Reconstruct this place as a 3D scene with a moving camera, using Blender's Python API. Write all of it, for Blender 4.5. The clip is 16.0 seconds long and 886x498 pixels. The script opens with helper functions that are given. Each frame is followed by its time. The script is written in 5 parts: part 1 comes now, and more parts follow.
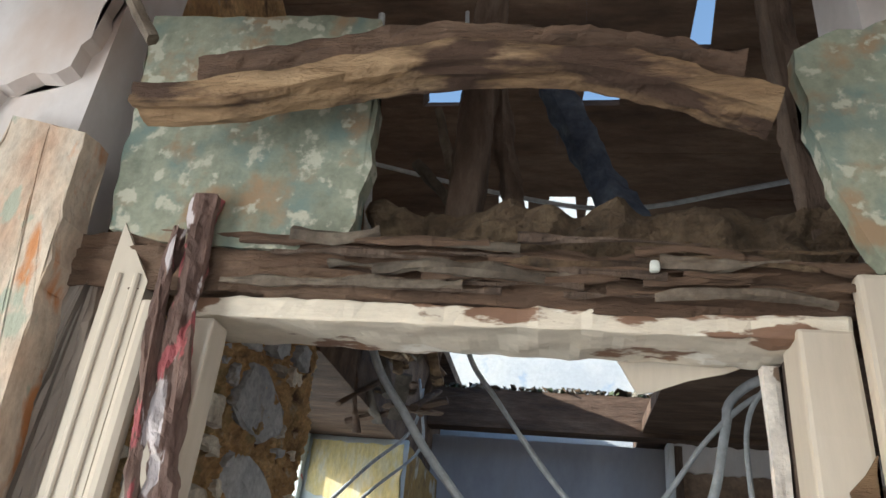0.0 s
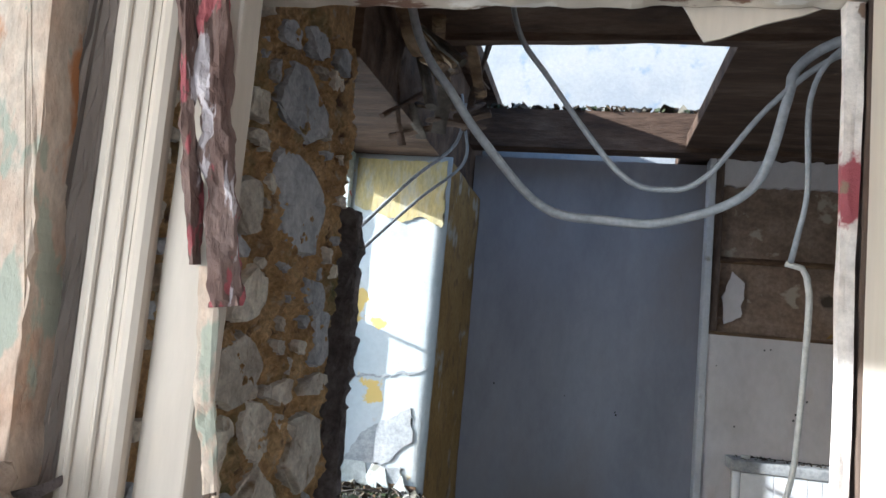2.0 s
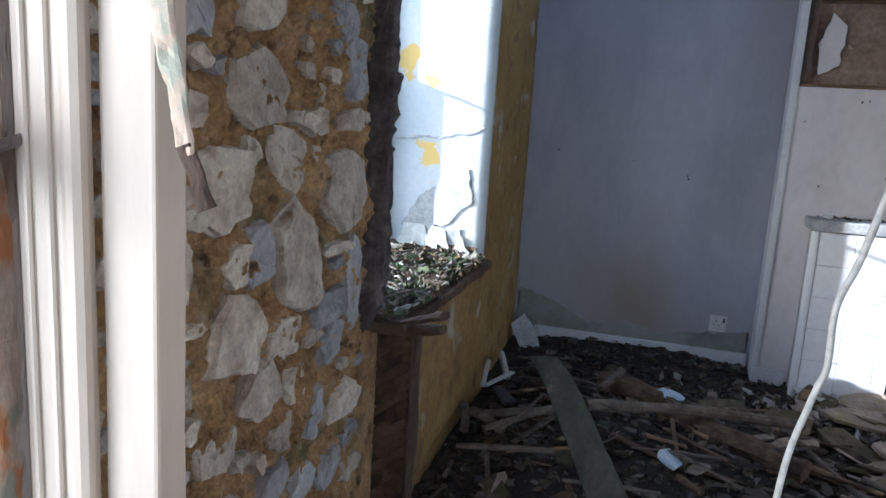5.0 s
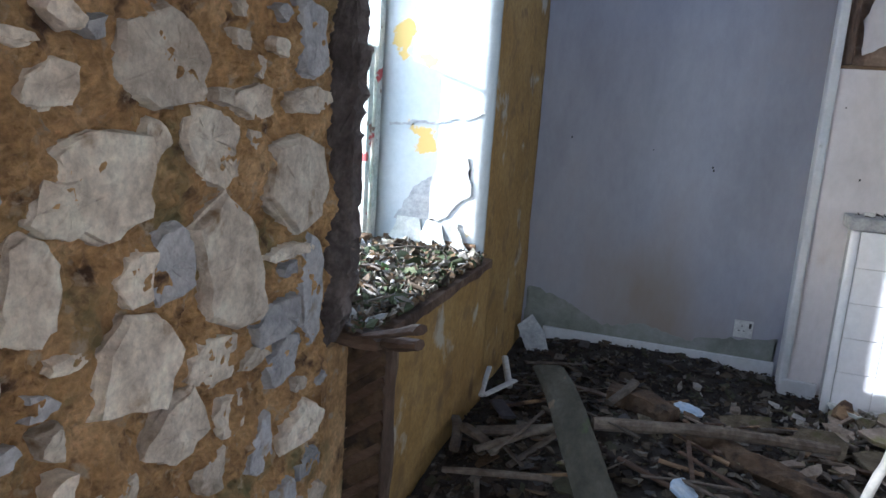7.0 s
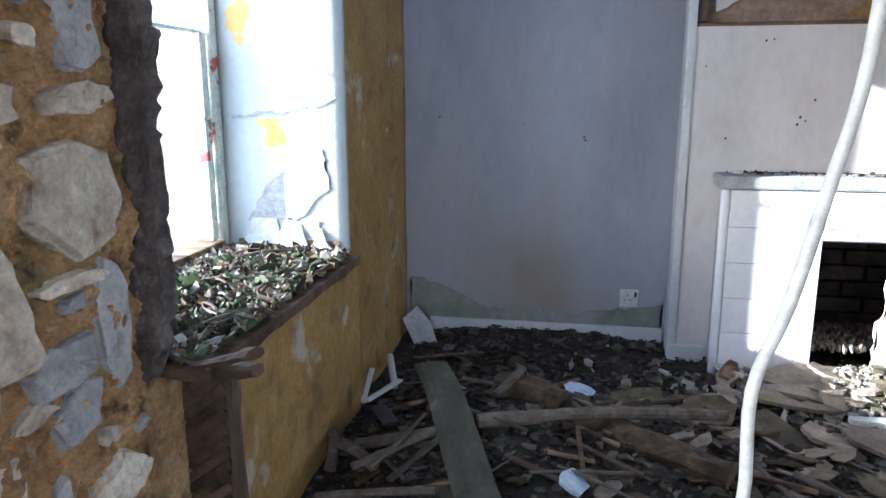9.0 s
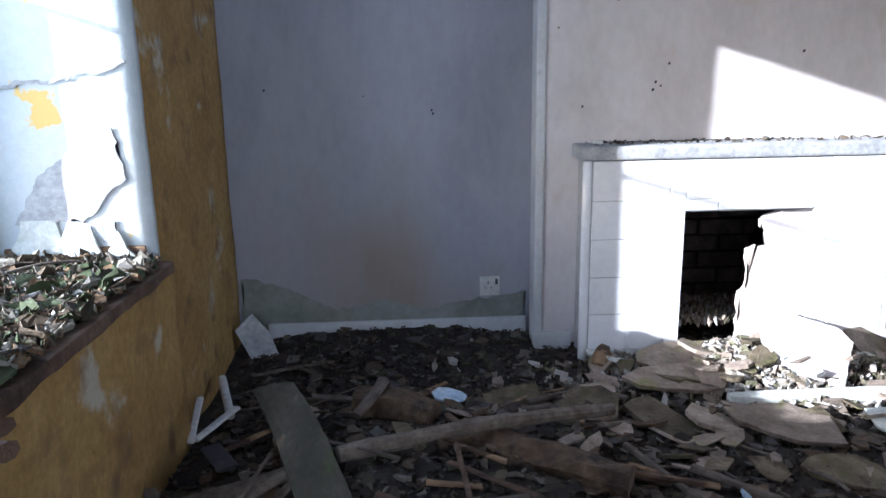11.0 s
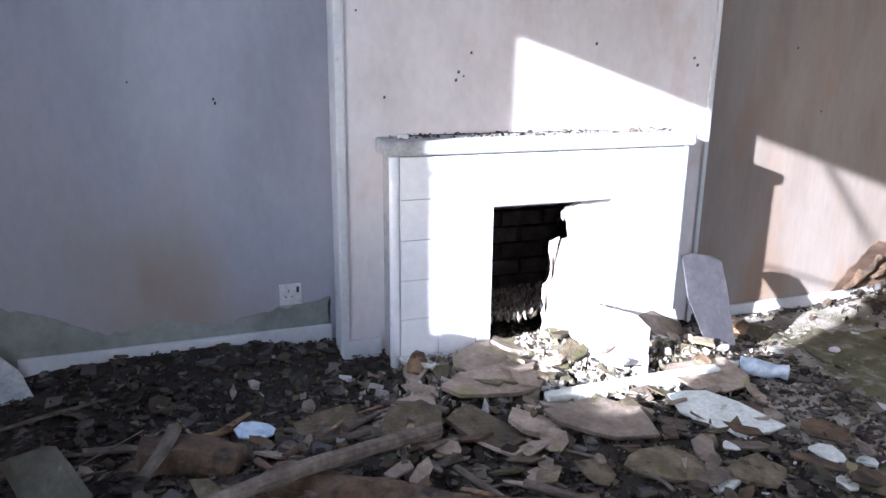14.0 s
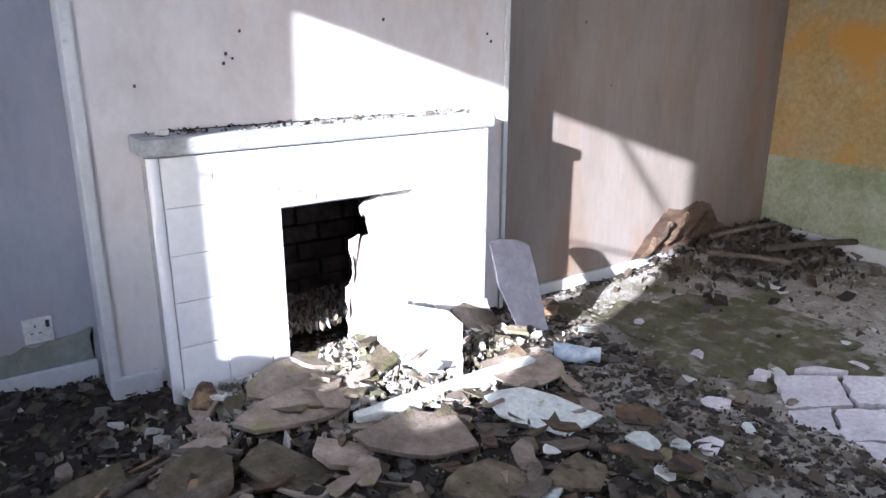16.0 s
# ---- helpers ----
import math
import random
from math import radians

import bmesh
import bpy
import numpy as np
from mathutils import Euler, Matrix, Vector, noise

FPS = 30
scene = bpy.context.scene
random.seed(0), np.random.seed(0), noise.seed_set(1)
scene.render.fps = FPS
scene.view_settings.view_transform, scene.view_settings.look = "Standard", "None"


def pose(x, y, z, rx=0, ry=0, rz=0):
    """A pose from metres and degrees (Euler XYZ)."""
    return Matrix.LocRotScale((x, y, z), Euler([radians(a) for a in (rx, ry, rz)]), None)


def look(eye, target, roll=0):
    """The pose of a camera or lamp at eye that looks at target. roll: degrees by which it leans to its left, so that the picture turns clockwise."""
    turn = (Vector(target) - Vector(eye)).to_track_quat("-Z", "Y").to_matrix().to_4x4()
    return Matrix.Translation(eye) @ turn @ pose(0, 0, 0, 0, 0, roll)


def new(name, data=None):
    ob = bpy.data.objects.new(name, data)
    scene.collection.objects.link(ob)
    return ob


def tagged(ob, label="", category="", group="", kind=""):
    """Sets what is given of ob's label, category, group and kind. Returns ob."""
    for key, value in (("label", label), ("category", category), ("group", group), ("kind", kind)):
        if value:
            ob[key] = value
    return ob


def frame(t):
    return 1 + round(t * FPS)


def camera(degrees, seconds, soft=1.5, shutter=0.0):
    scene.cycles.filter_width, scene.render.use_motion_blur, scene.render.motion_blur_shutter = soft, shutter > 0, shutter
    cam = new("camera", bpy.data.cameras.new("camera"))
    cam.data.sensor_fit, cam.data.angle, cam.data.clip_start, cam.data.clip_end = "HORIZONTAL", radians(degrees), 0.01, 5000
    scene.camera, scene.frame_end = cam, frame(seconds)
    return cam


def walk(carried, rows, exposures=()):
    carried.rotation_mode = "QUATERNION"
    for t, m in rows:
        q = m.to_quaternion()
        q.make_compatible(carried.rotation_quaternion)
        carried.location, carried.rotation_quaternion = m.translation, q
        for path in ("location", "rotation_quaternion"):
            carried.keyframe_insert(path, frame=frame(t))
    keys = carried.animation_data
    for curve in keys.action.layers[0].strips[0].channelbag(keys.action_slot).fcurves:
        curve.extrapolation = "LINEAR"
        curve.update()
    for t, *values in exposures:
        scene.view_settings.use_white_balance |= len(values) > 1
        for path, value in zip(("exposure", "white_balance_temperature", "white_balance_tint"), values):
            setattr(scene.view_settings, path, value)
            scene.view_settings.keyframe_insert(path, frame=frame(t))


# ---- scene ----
cam = camera(62.9, 16.0)
PATH = [
    (0, (-0.726, -3.919, 1.469), (-1.06, -2.161, 2.363), 6.2),
    (0.5, (-0.725, -3.905, 1.45), (-1.092, -2.08, 2.18), 6.0),
    (1, (-0.733, -3.891, 1.432), (-1.114, -2.009, 1.992), 5.5),
    (1.5, (-0.738, -3.883, 1.408), (-1.129, -1.958, 1.786), 5.3),
    (2, (-0.743, -3.858, 1.375), (-1.15, -1.912, 1.586), 5.2),
    (2.5, (-0.738, -3.834, 1.342), (-1.17, -1.881, 1.37), 4.3),
    (3, (-0.74, -3.813, 1.295), (-1.186, -1.867, 1.171), 3.2),
    (3.5, (-0.729, -3.812, 1.228), (-1.188, -1.877, 1.015), 2.0),
    (4, (-0.737, -3.772, 1.204), (-1.2, -1.848, 0.915), 2.3),
    (6.5, (-0.672, -3.466, 1.206), (-1.322, -1.615, 0.819), 4.9),
    (7, (-0.686, -3.365, 1.202), (-1.294, -1.501, 0.808), 4.0),
    (7.5, (-0.657, -3.313, 1.201), (-1.235, -1.44, 0.803), 3.2),
    (8, (-0.604, -3.267, 1.2), (-1.154, -1.388, 0.789), 1.7),
    (8.5, (-0.561, -3.209, 1.201), (-1.057, -1.318, 0.776), 0.5),
    (9, (-0.595, -3.127, 1.199), (-0.952, -1.206, 0.773), -0.1),
    (9.5, (-0.684, -3.039, 1.189), (-0.842, -1.087, 0.782), -0.2),
    (12, (-0.678, -2.595, 1.089), (-0.479, -0.667, 0.599), -1.2),
    (12.5, (-0.649, -2.581, 1.102), (-0.332, -0.667, 0.616), -1.0),
    (13, (-0.684, -2.54, 1.098), (-0.218, -0.657, 0.612), -0.4),
    (13.5, (-0.709, -2.484, 1.135), (-0.134, -0.638, 0.626), 0.2),
    (14, (-0.711, -2.448, 1.152), (-0.04, -0.637, 0.634), 0.6),
    (14.5, (-0.687, -2.406, 1.144), (0.074, -0.632, 0.619), 0.4),
    (15, (-0.64, -2.309, 1.146), (0.211, -0.588, 0.585), 0.6),
    (15.5, (-0.581, -2.232, 1.147), (0.386, -0.582, 0.563), 0.6),
    (16, (-0.503, -2.219, 1.166), (0.596, -0.653, 0.586), 0.1),
]
EXPOSURES = [(0, 1.22, 6000, 5), (0.5, 1.32, 5900, 5), (1, 1.25, 5800, 6), (2, 1.15, 5600, 7), (4, 1.35, 5250, 9), (6.5, 1.9, 5450, 10), (8.5, 2.15, 5350, 9), (9.5, 2.3, 5350, 10), (12, 1.75, 5350, 14), (12.5, 2.05, 5350, 15), (13, 2.35, 5350, 15), (14.5, 2.55, 5400, 16), (16, 2.4, 5400, 15)]
walk(cam, [(t, look(e, a, r)) for t, e, a, r in PATH], EXPOSURES)

# ---- world and lights ----
SUN_TRAVEL = Vector((2.5, 1.0, -0.80)).normalized()
world = bpy.data.worlds.new("sky")
scene.world = world
world.use_nodes = True
wn = world.node_tree.nodes
sky = wn.new("ShaderNodeTexSky")
sky.sky_type = "NISHITA"
sky.sun_disc = False
sky.sun_elevation = math.asin(-SUN_TRAVEL.z)
sky.sun_rotation = math.atan2(-SUN_TRAVEL.x, -SUN_TRAVEL.y)
wn["Background"].inputs[1].default_value = 0.15
world.node_tree.links.new(sky.outputs[0], wn["Background"].inputs[0])
sun = new("sun", bpy.data.lights.new("sun", "SUN"))
sun.data.energy, sun.data.angle, sun.data.color = 5.0, radians(0.6), (1.0, 0.95, 0.87)
sun.matrix_world = look((0, 0, 0), SUN_TRAVEL)


def window_light(name, eye, target, w, h, power, color):
    ob = new(name, bpy.data.lights.new(name, "AREA"))
    ob.data.shape, ob.data.size, ob.data.size_y, ob.data.energy, ob.data.color = "RECTANGLE", w, h, power, color
    ob.matrix_world = look(eye, target)
    return ob


window_light("window_skylight", (-1.99, -1.22, 1.4), (0, -1.22, 1.35), 1.2, 1.55, 5.6, (0.84, 0.92, 1.0))
window_light("porch_skylight", (-0.6, -6.6, 1.45), (-0.6, 0, 1.45), 1.9, 2.3, 13, (1.0, 0.97, 0.93))
# fill lamp added on the unseen right side to brighten stones and floor
window_light("side_fill", (3.98, -2.1, 1.4), (1.6, -1.7, 0.0), 1.2, 1.2, 9, (1.0, 0.97, 0.93))
window_light("entrance_skylight", (-2.42, -4.2, 1.0), (0, -4.2, 1.0), 1.1, 2.0, 23, (1.0, 0.97, 0.92))

# ---- materials ----


def material(name, colors, scale=8.0, rough=0.85, bump=0.3, fine=60.0, stretch=(1, 1, 1), contrast=(0.3, 0.7), patches=None, metal=0.0, per_piece=0.0, bump_scale=None, grain_range=(0.72, 1.2)):
    """Noise-mixed surface: a ramp of colours over a broad noise, fine grain, an optional patch colour, and relief."""
    m = bpy.data.materials.new(name)
    m.use_nodes = True
    t = m.node_tree
    n, ln = t.nodes, t.links
    b = n["Principled BSDF"]
    geo = n.new("ShaderNodeNewGeometry")
    mp = n.new("ShaderNodeMapping")
    mp.inputs["Scale"].default_value = stretch
    ln.new(geo.outputs["Position"], mp.inputs[0])

    def nz(s, detail=8, rgh=0.6):
        q = n.new("ShaderNodeTexNoise")
        q.inputs["Scale"].default_value, q.inputs["Detail"].default_value, q.inputs["Roughness"].default_value = s, detail, rgh
        ln.new(mp.outputs[0], q.inputs["Vector"])
        return q
    big, small = nz(scale), nz(fine, 6, 0.7)
    ramp = n.new("ShaderNodeValToRGB")
    el = ramp.color_ramp.elements
    k = len(colors)
    while len(el) < k:
        el.new(0.5)
    for i, c in enumerate(colors):
        el[i].position = contrast[0] + (contrast[1] - contrast[0]) * i / max(1, k - 1)
        el[i].color = (*c, 1)
    ln.new(big.outputs[0], ramp.inputs[0])
    grain = n.new("ShaderNodeMapRange")
    grain.inputs["From Min"].default_value, grain.inputs["From Max"].default_value = 0.3, 0.7
    grain.inputs["To Min"].default_value, grain.inputs["To Max"].default_value = grain_range
    ln.new(small.outputs[0], grain.inputs[0])
    mul = n.new("ShaderNodeMix")
    mul.data_type, mul.blend_type = "RGBA", "MULTIPLY"
    mul.inputs[0].default_value = 1.0
    ln.new(ramp.outputs[0], mul.inputs[6])
    ln.new(grain.outputs[0], mul.inputs[7])
    last = mul.outputs[2]
    for col, s, lo, hi in patches or ():
        q = nz(s, 9, 0.55)
        mr = n.new("ShaderNodeMapRange")
        mr.inputs["From Min"].default_value, mr.inputs["From Max"].default_value = lo, hi
        ln.new(q.outputs[0], mr.inputs[0])
        mx = n.new("ShaderNodeMix")
        mx.data_type = "RGBA"
        ln.new(mr.outputs[0], mx.inputs[0])
        ln.new(last, mx.inputs[6])
        mx.inputs[7].default_value = (*col, 1)
        last = mx.outputs[2]
    if per_piece:
        oi = n.new("ShaderNodeObjectInfo")
        pr = n.new("ShaderNodeMapRange")
        pr.inputs["To Min"].default_value, pr.inputs["To Max"].default_value = 1 - per_piece, 1 + per_piece
        ln.new(oi.outputs["Random"], pr.inputs[0])
        mm = n.new("ShaderNodeMix")
        mm.data_type, mm.blend_type = "RGBA", "MULTIPLY"
        mm.inputs[0].default_value = 1.0
        ln.new(last, mm.inputs[6])
        ln.new(pr.outputs[0], mm.inputs[7])
        last = mm.outputs[2]
    ln.new(last, b.inputs["Base Color"])
    b.inputs["Roughness"].default_value, b.inputs["Metallic"].default_value = rough, metal
    if bump:
        bp = n.new("ShaderNodeBump")
        bp.inputs["Strength"].default_value, bp.inputs["Distance"].default_value = bump, 0.01 if bump < 0.6 else 0.02
        ln.new((nz(bump_scale, 8, 0.65) if bump_scale else small).outputs[0], bp.inputs["Height"])
        ln.new(bp.outputs[0], b.inputs["Normal"])
    return m


def island_material(name, colors, rough=0.9, fine=70.0):
    """Each loose piece takes one of the colours, with a grain over it."""
    m = material(name, [(1, 1, 1), (0.75, 0.72, 0.7)], 25, rough, 0.4, fine)
    n, ln = m.node_tree.nodes, m.node_tree.links
    geo = next(q for q in n if q.bl_idname == "ShaderNodeNewGeometry")
    r = n.new("ShaderNodeValToRGB")
    r.color_ramp.interpolation = "CONSTANT"
    el = r.color_ramp.elements
    while len(el) < len(colors):
        el.new(0.5)
    for i, c in enumerate(colors):
        el[i].position, el[i].color = i / len(colors), (*c, 1)
    ln.new(geo.outputs["Random Per Island"], r.inputs[0])
    b = n["Principled BSDF"]
    src = b.inputs["Base Color"].links[0].from_socket
    mx = n.new("ShaderNodeMix")
    mx.data_type, mx.blend_type = "RGBA", "MULTIPLY"
    mx.inputs[0].default_value = 1.0
    ln.new(src, mx.inputs[6])
    ln.new(r.outputs[0], mx.inputs[7])
    ln.new(mx.outputs[2], b.inputs["Base Color"])
    return m


M_FLOOR = material("earth and rotted litter", [(0.013, 0.009, 0.007), (0.032, 0.024, 0.018), (0.063, 0.052, 0.042)], 7, 0.95, 0.8, 55, patches=[((0.2, 0.18, 0.15), 14, 0.6, 0.7)])
M_BLUE = material("grey-blue plaster", [(0.285, 0.285, 0.322), (0.359, 0.359, 0.405), (0.405, 0.405, 0.442)], 2.2, 0.75, 0.06, 30, stretch=(1, 1, 0.45), patches=[((0.27, 0.225, 0.20), 1.1, 0.46, 0.64)], grain_range=(0.93, 1.05))
M_PINK = material("off-white stained plaster", [(0.56, 0.52, 0.51), (0.66, 0.62, 0.62), (0.70, 0.67, 0.68)], 2.4, 0.75, 0.06, 30, stretch=(1, 1, 0.6), patches=[((0.50, 0.37, 0.29), 2.6, 0.54, 0.76)], grain_range=(0.93, 1.05))
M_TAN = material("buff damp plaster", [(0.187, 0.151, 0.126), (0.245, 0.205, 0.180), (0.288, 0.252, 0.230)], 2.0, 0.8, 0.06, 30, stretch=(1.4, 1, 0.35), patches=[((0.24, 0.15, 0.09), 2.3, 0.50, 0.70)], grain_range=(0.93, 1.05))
M_YELLOW = material("flaking ochre distemper", [(0.240, 0.136, 0.036), (0.320, 0.196, 0.060), (0.376, 0.248, 0.096)], 4, 0.85, 0.3, 40, patches=[((0.42, 0.38, 0.31), 3.6, 0.61, 0.66), ((0.17, 0.10, 0.04), 7, 0.54, 0.68)])
M_YELLOWR = material("ochre wall with grey bloom", [(0.360, 0.245, 0.086), (0.396, 0.302, 0.144), (0.360, 0.324, 0.216)], 3, 0.85, 0.3, 40, patches=[((0.46, 0.26, 0.055), 3.1, 0.50, 0.66)])
M_GREEN = material("green damp plaster", [(0.22, 0.25, 0.15), (0.33, 0.36, 0.25), (0.42, 0.43, 0.34)], 4, 0.85, 0.2, 40)
M_REVEAL = material("pale blue flaking paint", [(0.42, 0.48, 0.51), (0.50, 0.54, 0.56), (0.56, 0.58, 0.58)], 3, 0.7, 0.3, 40, patches=[((0.62, 0.44, 0.14), 4.2, 0.61, 0.63), ((0.5, 0.5, 0.48), 8, 0.63, 0.66)], grain_range=(0.93, 1.05))
M_MORTAR = material("ochre earth mortar", [(0.318, 0.184, 0.084), (0.569, 0.352, 0.160), (0.737, 0.502, 0.268)], 9, 0.95, 1.0, 70, patches=[((0.20, 0.19, 0.09), 4, 0.56, 0.68), ((0.11, 0.06, 0.035), 13, 0.58, 0.7), ((0.50, 0.40, 0.28), 21, 0.60, 0.68)], grain_range=(0.6, 1.25))
M_STONE = material("grey limestone rubble", [(0.462, 0.388, 0.312), (0.693, 0.612, 0.513), (0.850, 0.810, 0.693)], 14, 0.9, 0.7, 60, per_piece=0.22, patches=[((0.30, 0.20, 0.11), 11, 0.60, 0.72)])
M_STONEB = material("blue-grey stone", [(0.312, 0.312, 0.336), (0.452, 0.452, 0.468), (0.562, 0.546, 0.546)], 14, 0.9, 0.6, 60, per_piece=0.2, patches=[((0.27, 0.20, 0.12), 10, 0.63, 0.72)])
M_RENDER = material("dark rough render", [(0.08, 0.066, 0.064), (0.15, 0.125, 0.12), (0.24, 0.205, 0.195)], 16, 0.95, 1.0, 60, bump_scale=40)
M_CASING = material("cream gloss-painted joinery", [(0.42, 0.365, 0.30), (0.50, 0.44, 0.37), (0.54, 0.485, 0.415)], 3, 0.5, 0.06, 30, stretch=(2, 2, 0.3), patches=[((0.42, 0.25, 0.10), 5, 0.70, 0.74)], grain_range=(0.93, 1.05))
M_CHIPPED = material("chipped cream paint over brown wood", [(0.60, 0.53, 0.44), (0.68, 0.62, 0.53)], 5, 0.6, 0.3, 50, stretch=(0.5, 1, 1.5), patches=[((0.20, 0.11, 0.07), 9, 0.56, 0.58), ((0.74, 0.70, 0.64), 12, 0.60, 0.62)], grain_range=(0.9, 1.08))
M_GRIT = material("grey-brown plaster grit", [(0.213, 0.188, 0.156), (0.350, 0.319, 0.281), (0.500, 0.463, 0.419)], 12, 0.95, 0.9, 70, patches=[((0.11, 0.10, 0.05), 3, 0.52, 0.64)])
M_POST = material("flaking pink and white paint on wood", [(0.46, 0.31, 0.22), (0.56, 0.47, 0.38), (0.60, 0.56, 0.50)], 6, 0.75, 0.4, 40, stretch=(1.6, 1.6, 0.7), patches=[((0.50, 0.22, 0.09), 6, 0.54, 0.60), ((0.36, 0.38, 0.31), 11, 0.56, 0.60)])
M_ROT = material("dark rotten timber", [(0.045, 0.026, 0.018), (0.11, 0.065, 0.042), (0.19, 0.125, 0.085)], 10, 0.9, 1.0, 50, stretch=(0.25, 1, 1), bump_scale=30)
M_ROTV = material("dark rotten upright timber and gap shade", [(0.045, 0.028, 0.022), (0.10, 0.066, 0.048), (0.19, 0.14, 0.11)], 14, 0.9, 1.0, 60, stretch=(1, 1, 0.25), bump_scale=36)
M_WORM = material("worm-eaten tan timber", [(0.09, 0.05, 0.028), (0.24, 0.15, 0.08), (0.42, 0.29, 0.17)], 9, 0.9, 0.9, 50, stretch=(0.3, 1, 1), patches=[((0.06, 0.032, 0.02), 16, 0.51, 0.60)], bump_scale=30)
M_LOG = material("rotten brown log", [(0.040, 0.024, 0.016), (0.104, 0.064, 0.036), (0.176, 0.120, 0.072)], 10, 0.95, 1.0, 50, patches=[((0.03, 0.02, 0.014), 9, 0.56, 0.66)], bump_scale=30)
M_STOPRED = material("chipped white and dull red paint", [(0.62, 0.56, 0.52), (0.72, 0.68, 0.64)], 9, 0.6, 0.3, 50, patches=[((0.30, 0.07, 0.085), 6, 0.56, 0.58), ((0.22, 0.15, 0.11), 14, 0.64, 0.66)])
M_REDSTRIP = material("weathered wood with red paint flakes", [(0.07, 0.04, 0.035), (0.15, 0.09, 0.075), (0.24, 0.17, 0.15)], 18, 0.8, 0.9, 60, stretch=(1, 1, 0.25), patches=[((0.34, 0.09, 0.10), 34, 0.575, 0.60), ((0.55, 0.50, 0.52), 26, 0.60, 0.62)], bump_scale=30)
M_TEAL = material("verdigris stained plaster", [(0.170, 0.187, 0.145), (0.246, 0.264, 0.204), (0.315, 0.315, 0.246)], 6, 0.8, 0.25, 50, patches=[((0.15, 0.20, 0.18), 12, 0.50, 0.64), ((0.26, 0.18, 0.11), 14, 0.52, 0.66), ((0.40, 0.39, 0.32), 30, 0.56, 0.62)])
M_CLAY = material("clay and straw infill", [(0.068, 0.045, 0.026), (0.128, 0.086, 0.053), (0.195, 0.139, 0.086)], 14, 0.95, 1.0, 70, bump_scale=50)
M_BOARD = material("brown backing board", [(0.17, 0.115, 0.08), (0.25, 0.175, 0.125), (0.31, 0.235, 0.18)], 5, 0.85, 0.25, 40, patches=[((0.42, 0.36, 0.28), 6, 0.63, 0.67), ((0.07, 0.05, 0.035), 5, 0.66, 0.70)])
M_TILE = material("white glazed tile", [(0.74, 0.76, 0.80), (0.79, 0.80, 0.83), (0.82, 0.82, 0.83)], 6, 0.3, 0.03, 30, per_piece=0.03, grain_range=(0.93, 1.05))
M_GROUT = material("dull grout", [(0.35, 0.35, 0.36), (0.45, 0.45, 0.45)], 20, 0.9, 0.3, 60)
M_MANTEL = material("grey dusty shelf", [(0.246, 0.258, 0.269), (0.370, 0.381, 0.392), (0.470, 0.470, 0.470)], 12, 0.8, 0.3, 60)
M_SOOT = material("sooted brick", [(0.035, 0.03, 0.03), (0.075, 0.065, 0.06), (0.13, 0.11, 0.10)], 12, 0.95, 0.5, 50, per_piece=0.3)
M_WHITE = material("white gloss woodwork", [(0.496, 0.512, 0.528), (0.576, 0.584, 0.600), (0.608, 0.616, 0.624)], 5, 0.5, 0.1, 40, patches=[((0.33, 0.32, 0.28), 9, 0.64, 0.7)], grain_range=(0.93, 1.05))
M_PLASTIC = material("white moulded plastic", [(0.592, 0.592, 0.576), (0.640, 0.640, 0.624)], 20, 0.4, 0.0, 60)
M_DARK = material("dark socket hole", [(0.02, 0.02, 0.02), (0.03, 0.03, 0.03)], 20, 0.6, 0.0, 60)
M_CABLE = material("grey plastic cable", [(0.34, 0.36, 0.39), (0.44, 0.46, 0.49)], 12, 0.45, 0.1, 60)
M_HOSE = material("white hose yellowed in places", [(0.62, 0.60, 0.55), (0.72, 0.71, 0.68)], 6, 0.5, 0.1, 60, patches=[((0.62, 0.40, 0.14), 3, 0.58, 0.70)])
M_SLAB = material("buff plaster slab", [(0.172, 0.132, 0.098), (0.275, 0.217, 0.172), (0.378, 0.309, 0.252)], 11, 0.9, 0.7, 50, per_piece=0.25, patches=[((0.20, 0.185, 0.07), 7, 0.58, 0.70)])
M_MOSS = material("mossy broken board", [(0.060, 0.046, 0.026), (0.125, 0.098, 0.058), (0.215, 0.170, 0.112)], 12, 0.95, 0.9, 50, per_piece=0.3, patches=[((0.09, 0.085, 0.03), 9, 0.56, 0.66), ((0.05, 0.035, 0.022), 16, 0.58, 0.68)])
M_PALE = material("pale painted plasterboard", [(0.50, 0.53, 0.50), (0.60, 0.62, 0.59), (0.66, 0.67, 0.64)], 10, 0.85, 0.3, 50, per_piece=0.08, patches=[((0.32, 0.31, 0.26), 12, 0.62, 0.68)])
M_LILAC = material("lilac-grey flagstone", [(0.52, 0.48, 0.53), (0.62, 0.58, 0.62), (0.67, 0.64, 0.67)], 9, 0.85, 0.25, 50, per_piece=0.08)
M_SHEET = material("dark slate-coloured sheet", [(0.035, 0.033, 0.04), (0.045, 0.042, 0.05), (0.08, 0.075, 0.085)], 8, 0.7, 0.25, 40)
M_PLANK = material("mossy grey plank", [(0.040, 0.036, 0.024), (0.075, 0.068, 0.047), (0.115, 0.105, 0.08)], 9, 0.9, 0.5, 60, stretch=(1, 0.4, 1), patches=[((0.33, 0.22, 0.14), 9, 0.64, 0.7), ((0.08, 0.12, 0.03), 7, 0.60, 0.7)])
M_STICK = material("weathered stick", [(0.055, 0.040, 0.029), (0.105, 0.082, 0.063), (0.165, 0.136, 0.106)], 16, 0.9, 0.5, 70, per_piece=0.3)
M_BLUEPL = material("pale blue plastic", [(0.30, 0.42, 0.58), (0.50, 0.60, 0.72), (0.68, 0.74, 0.80)], 24, 0.35, 0.2, 40)
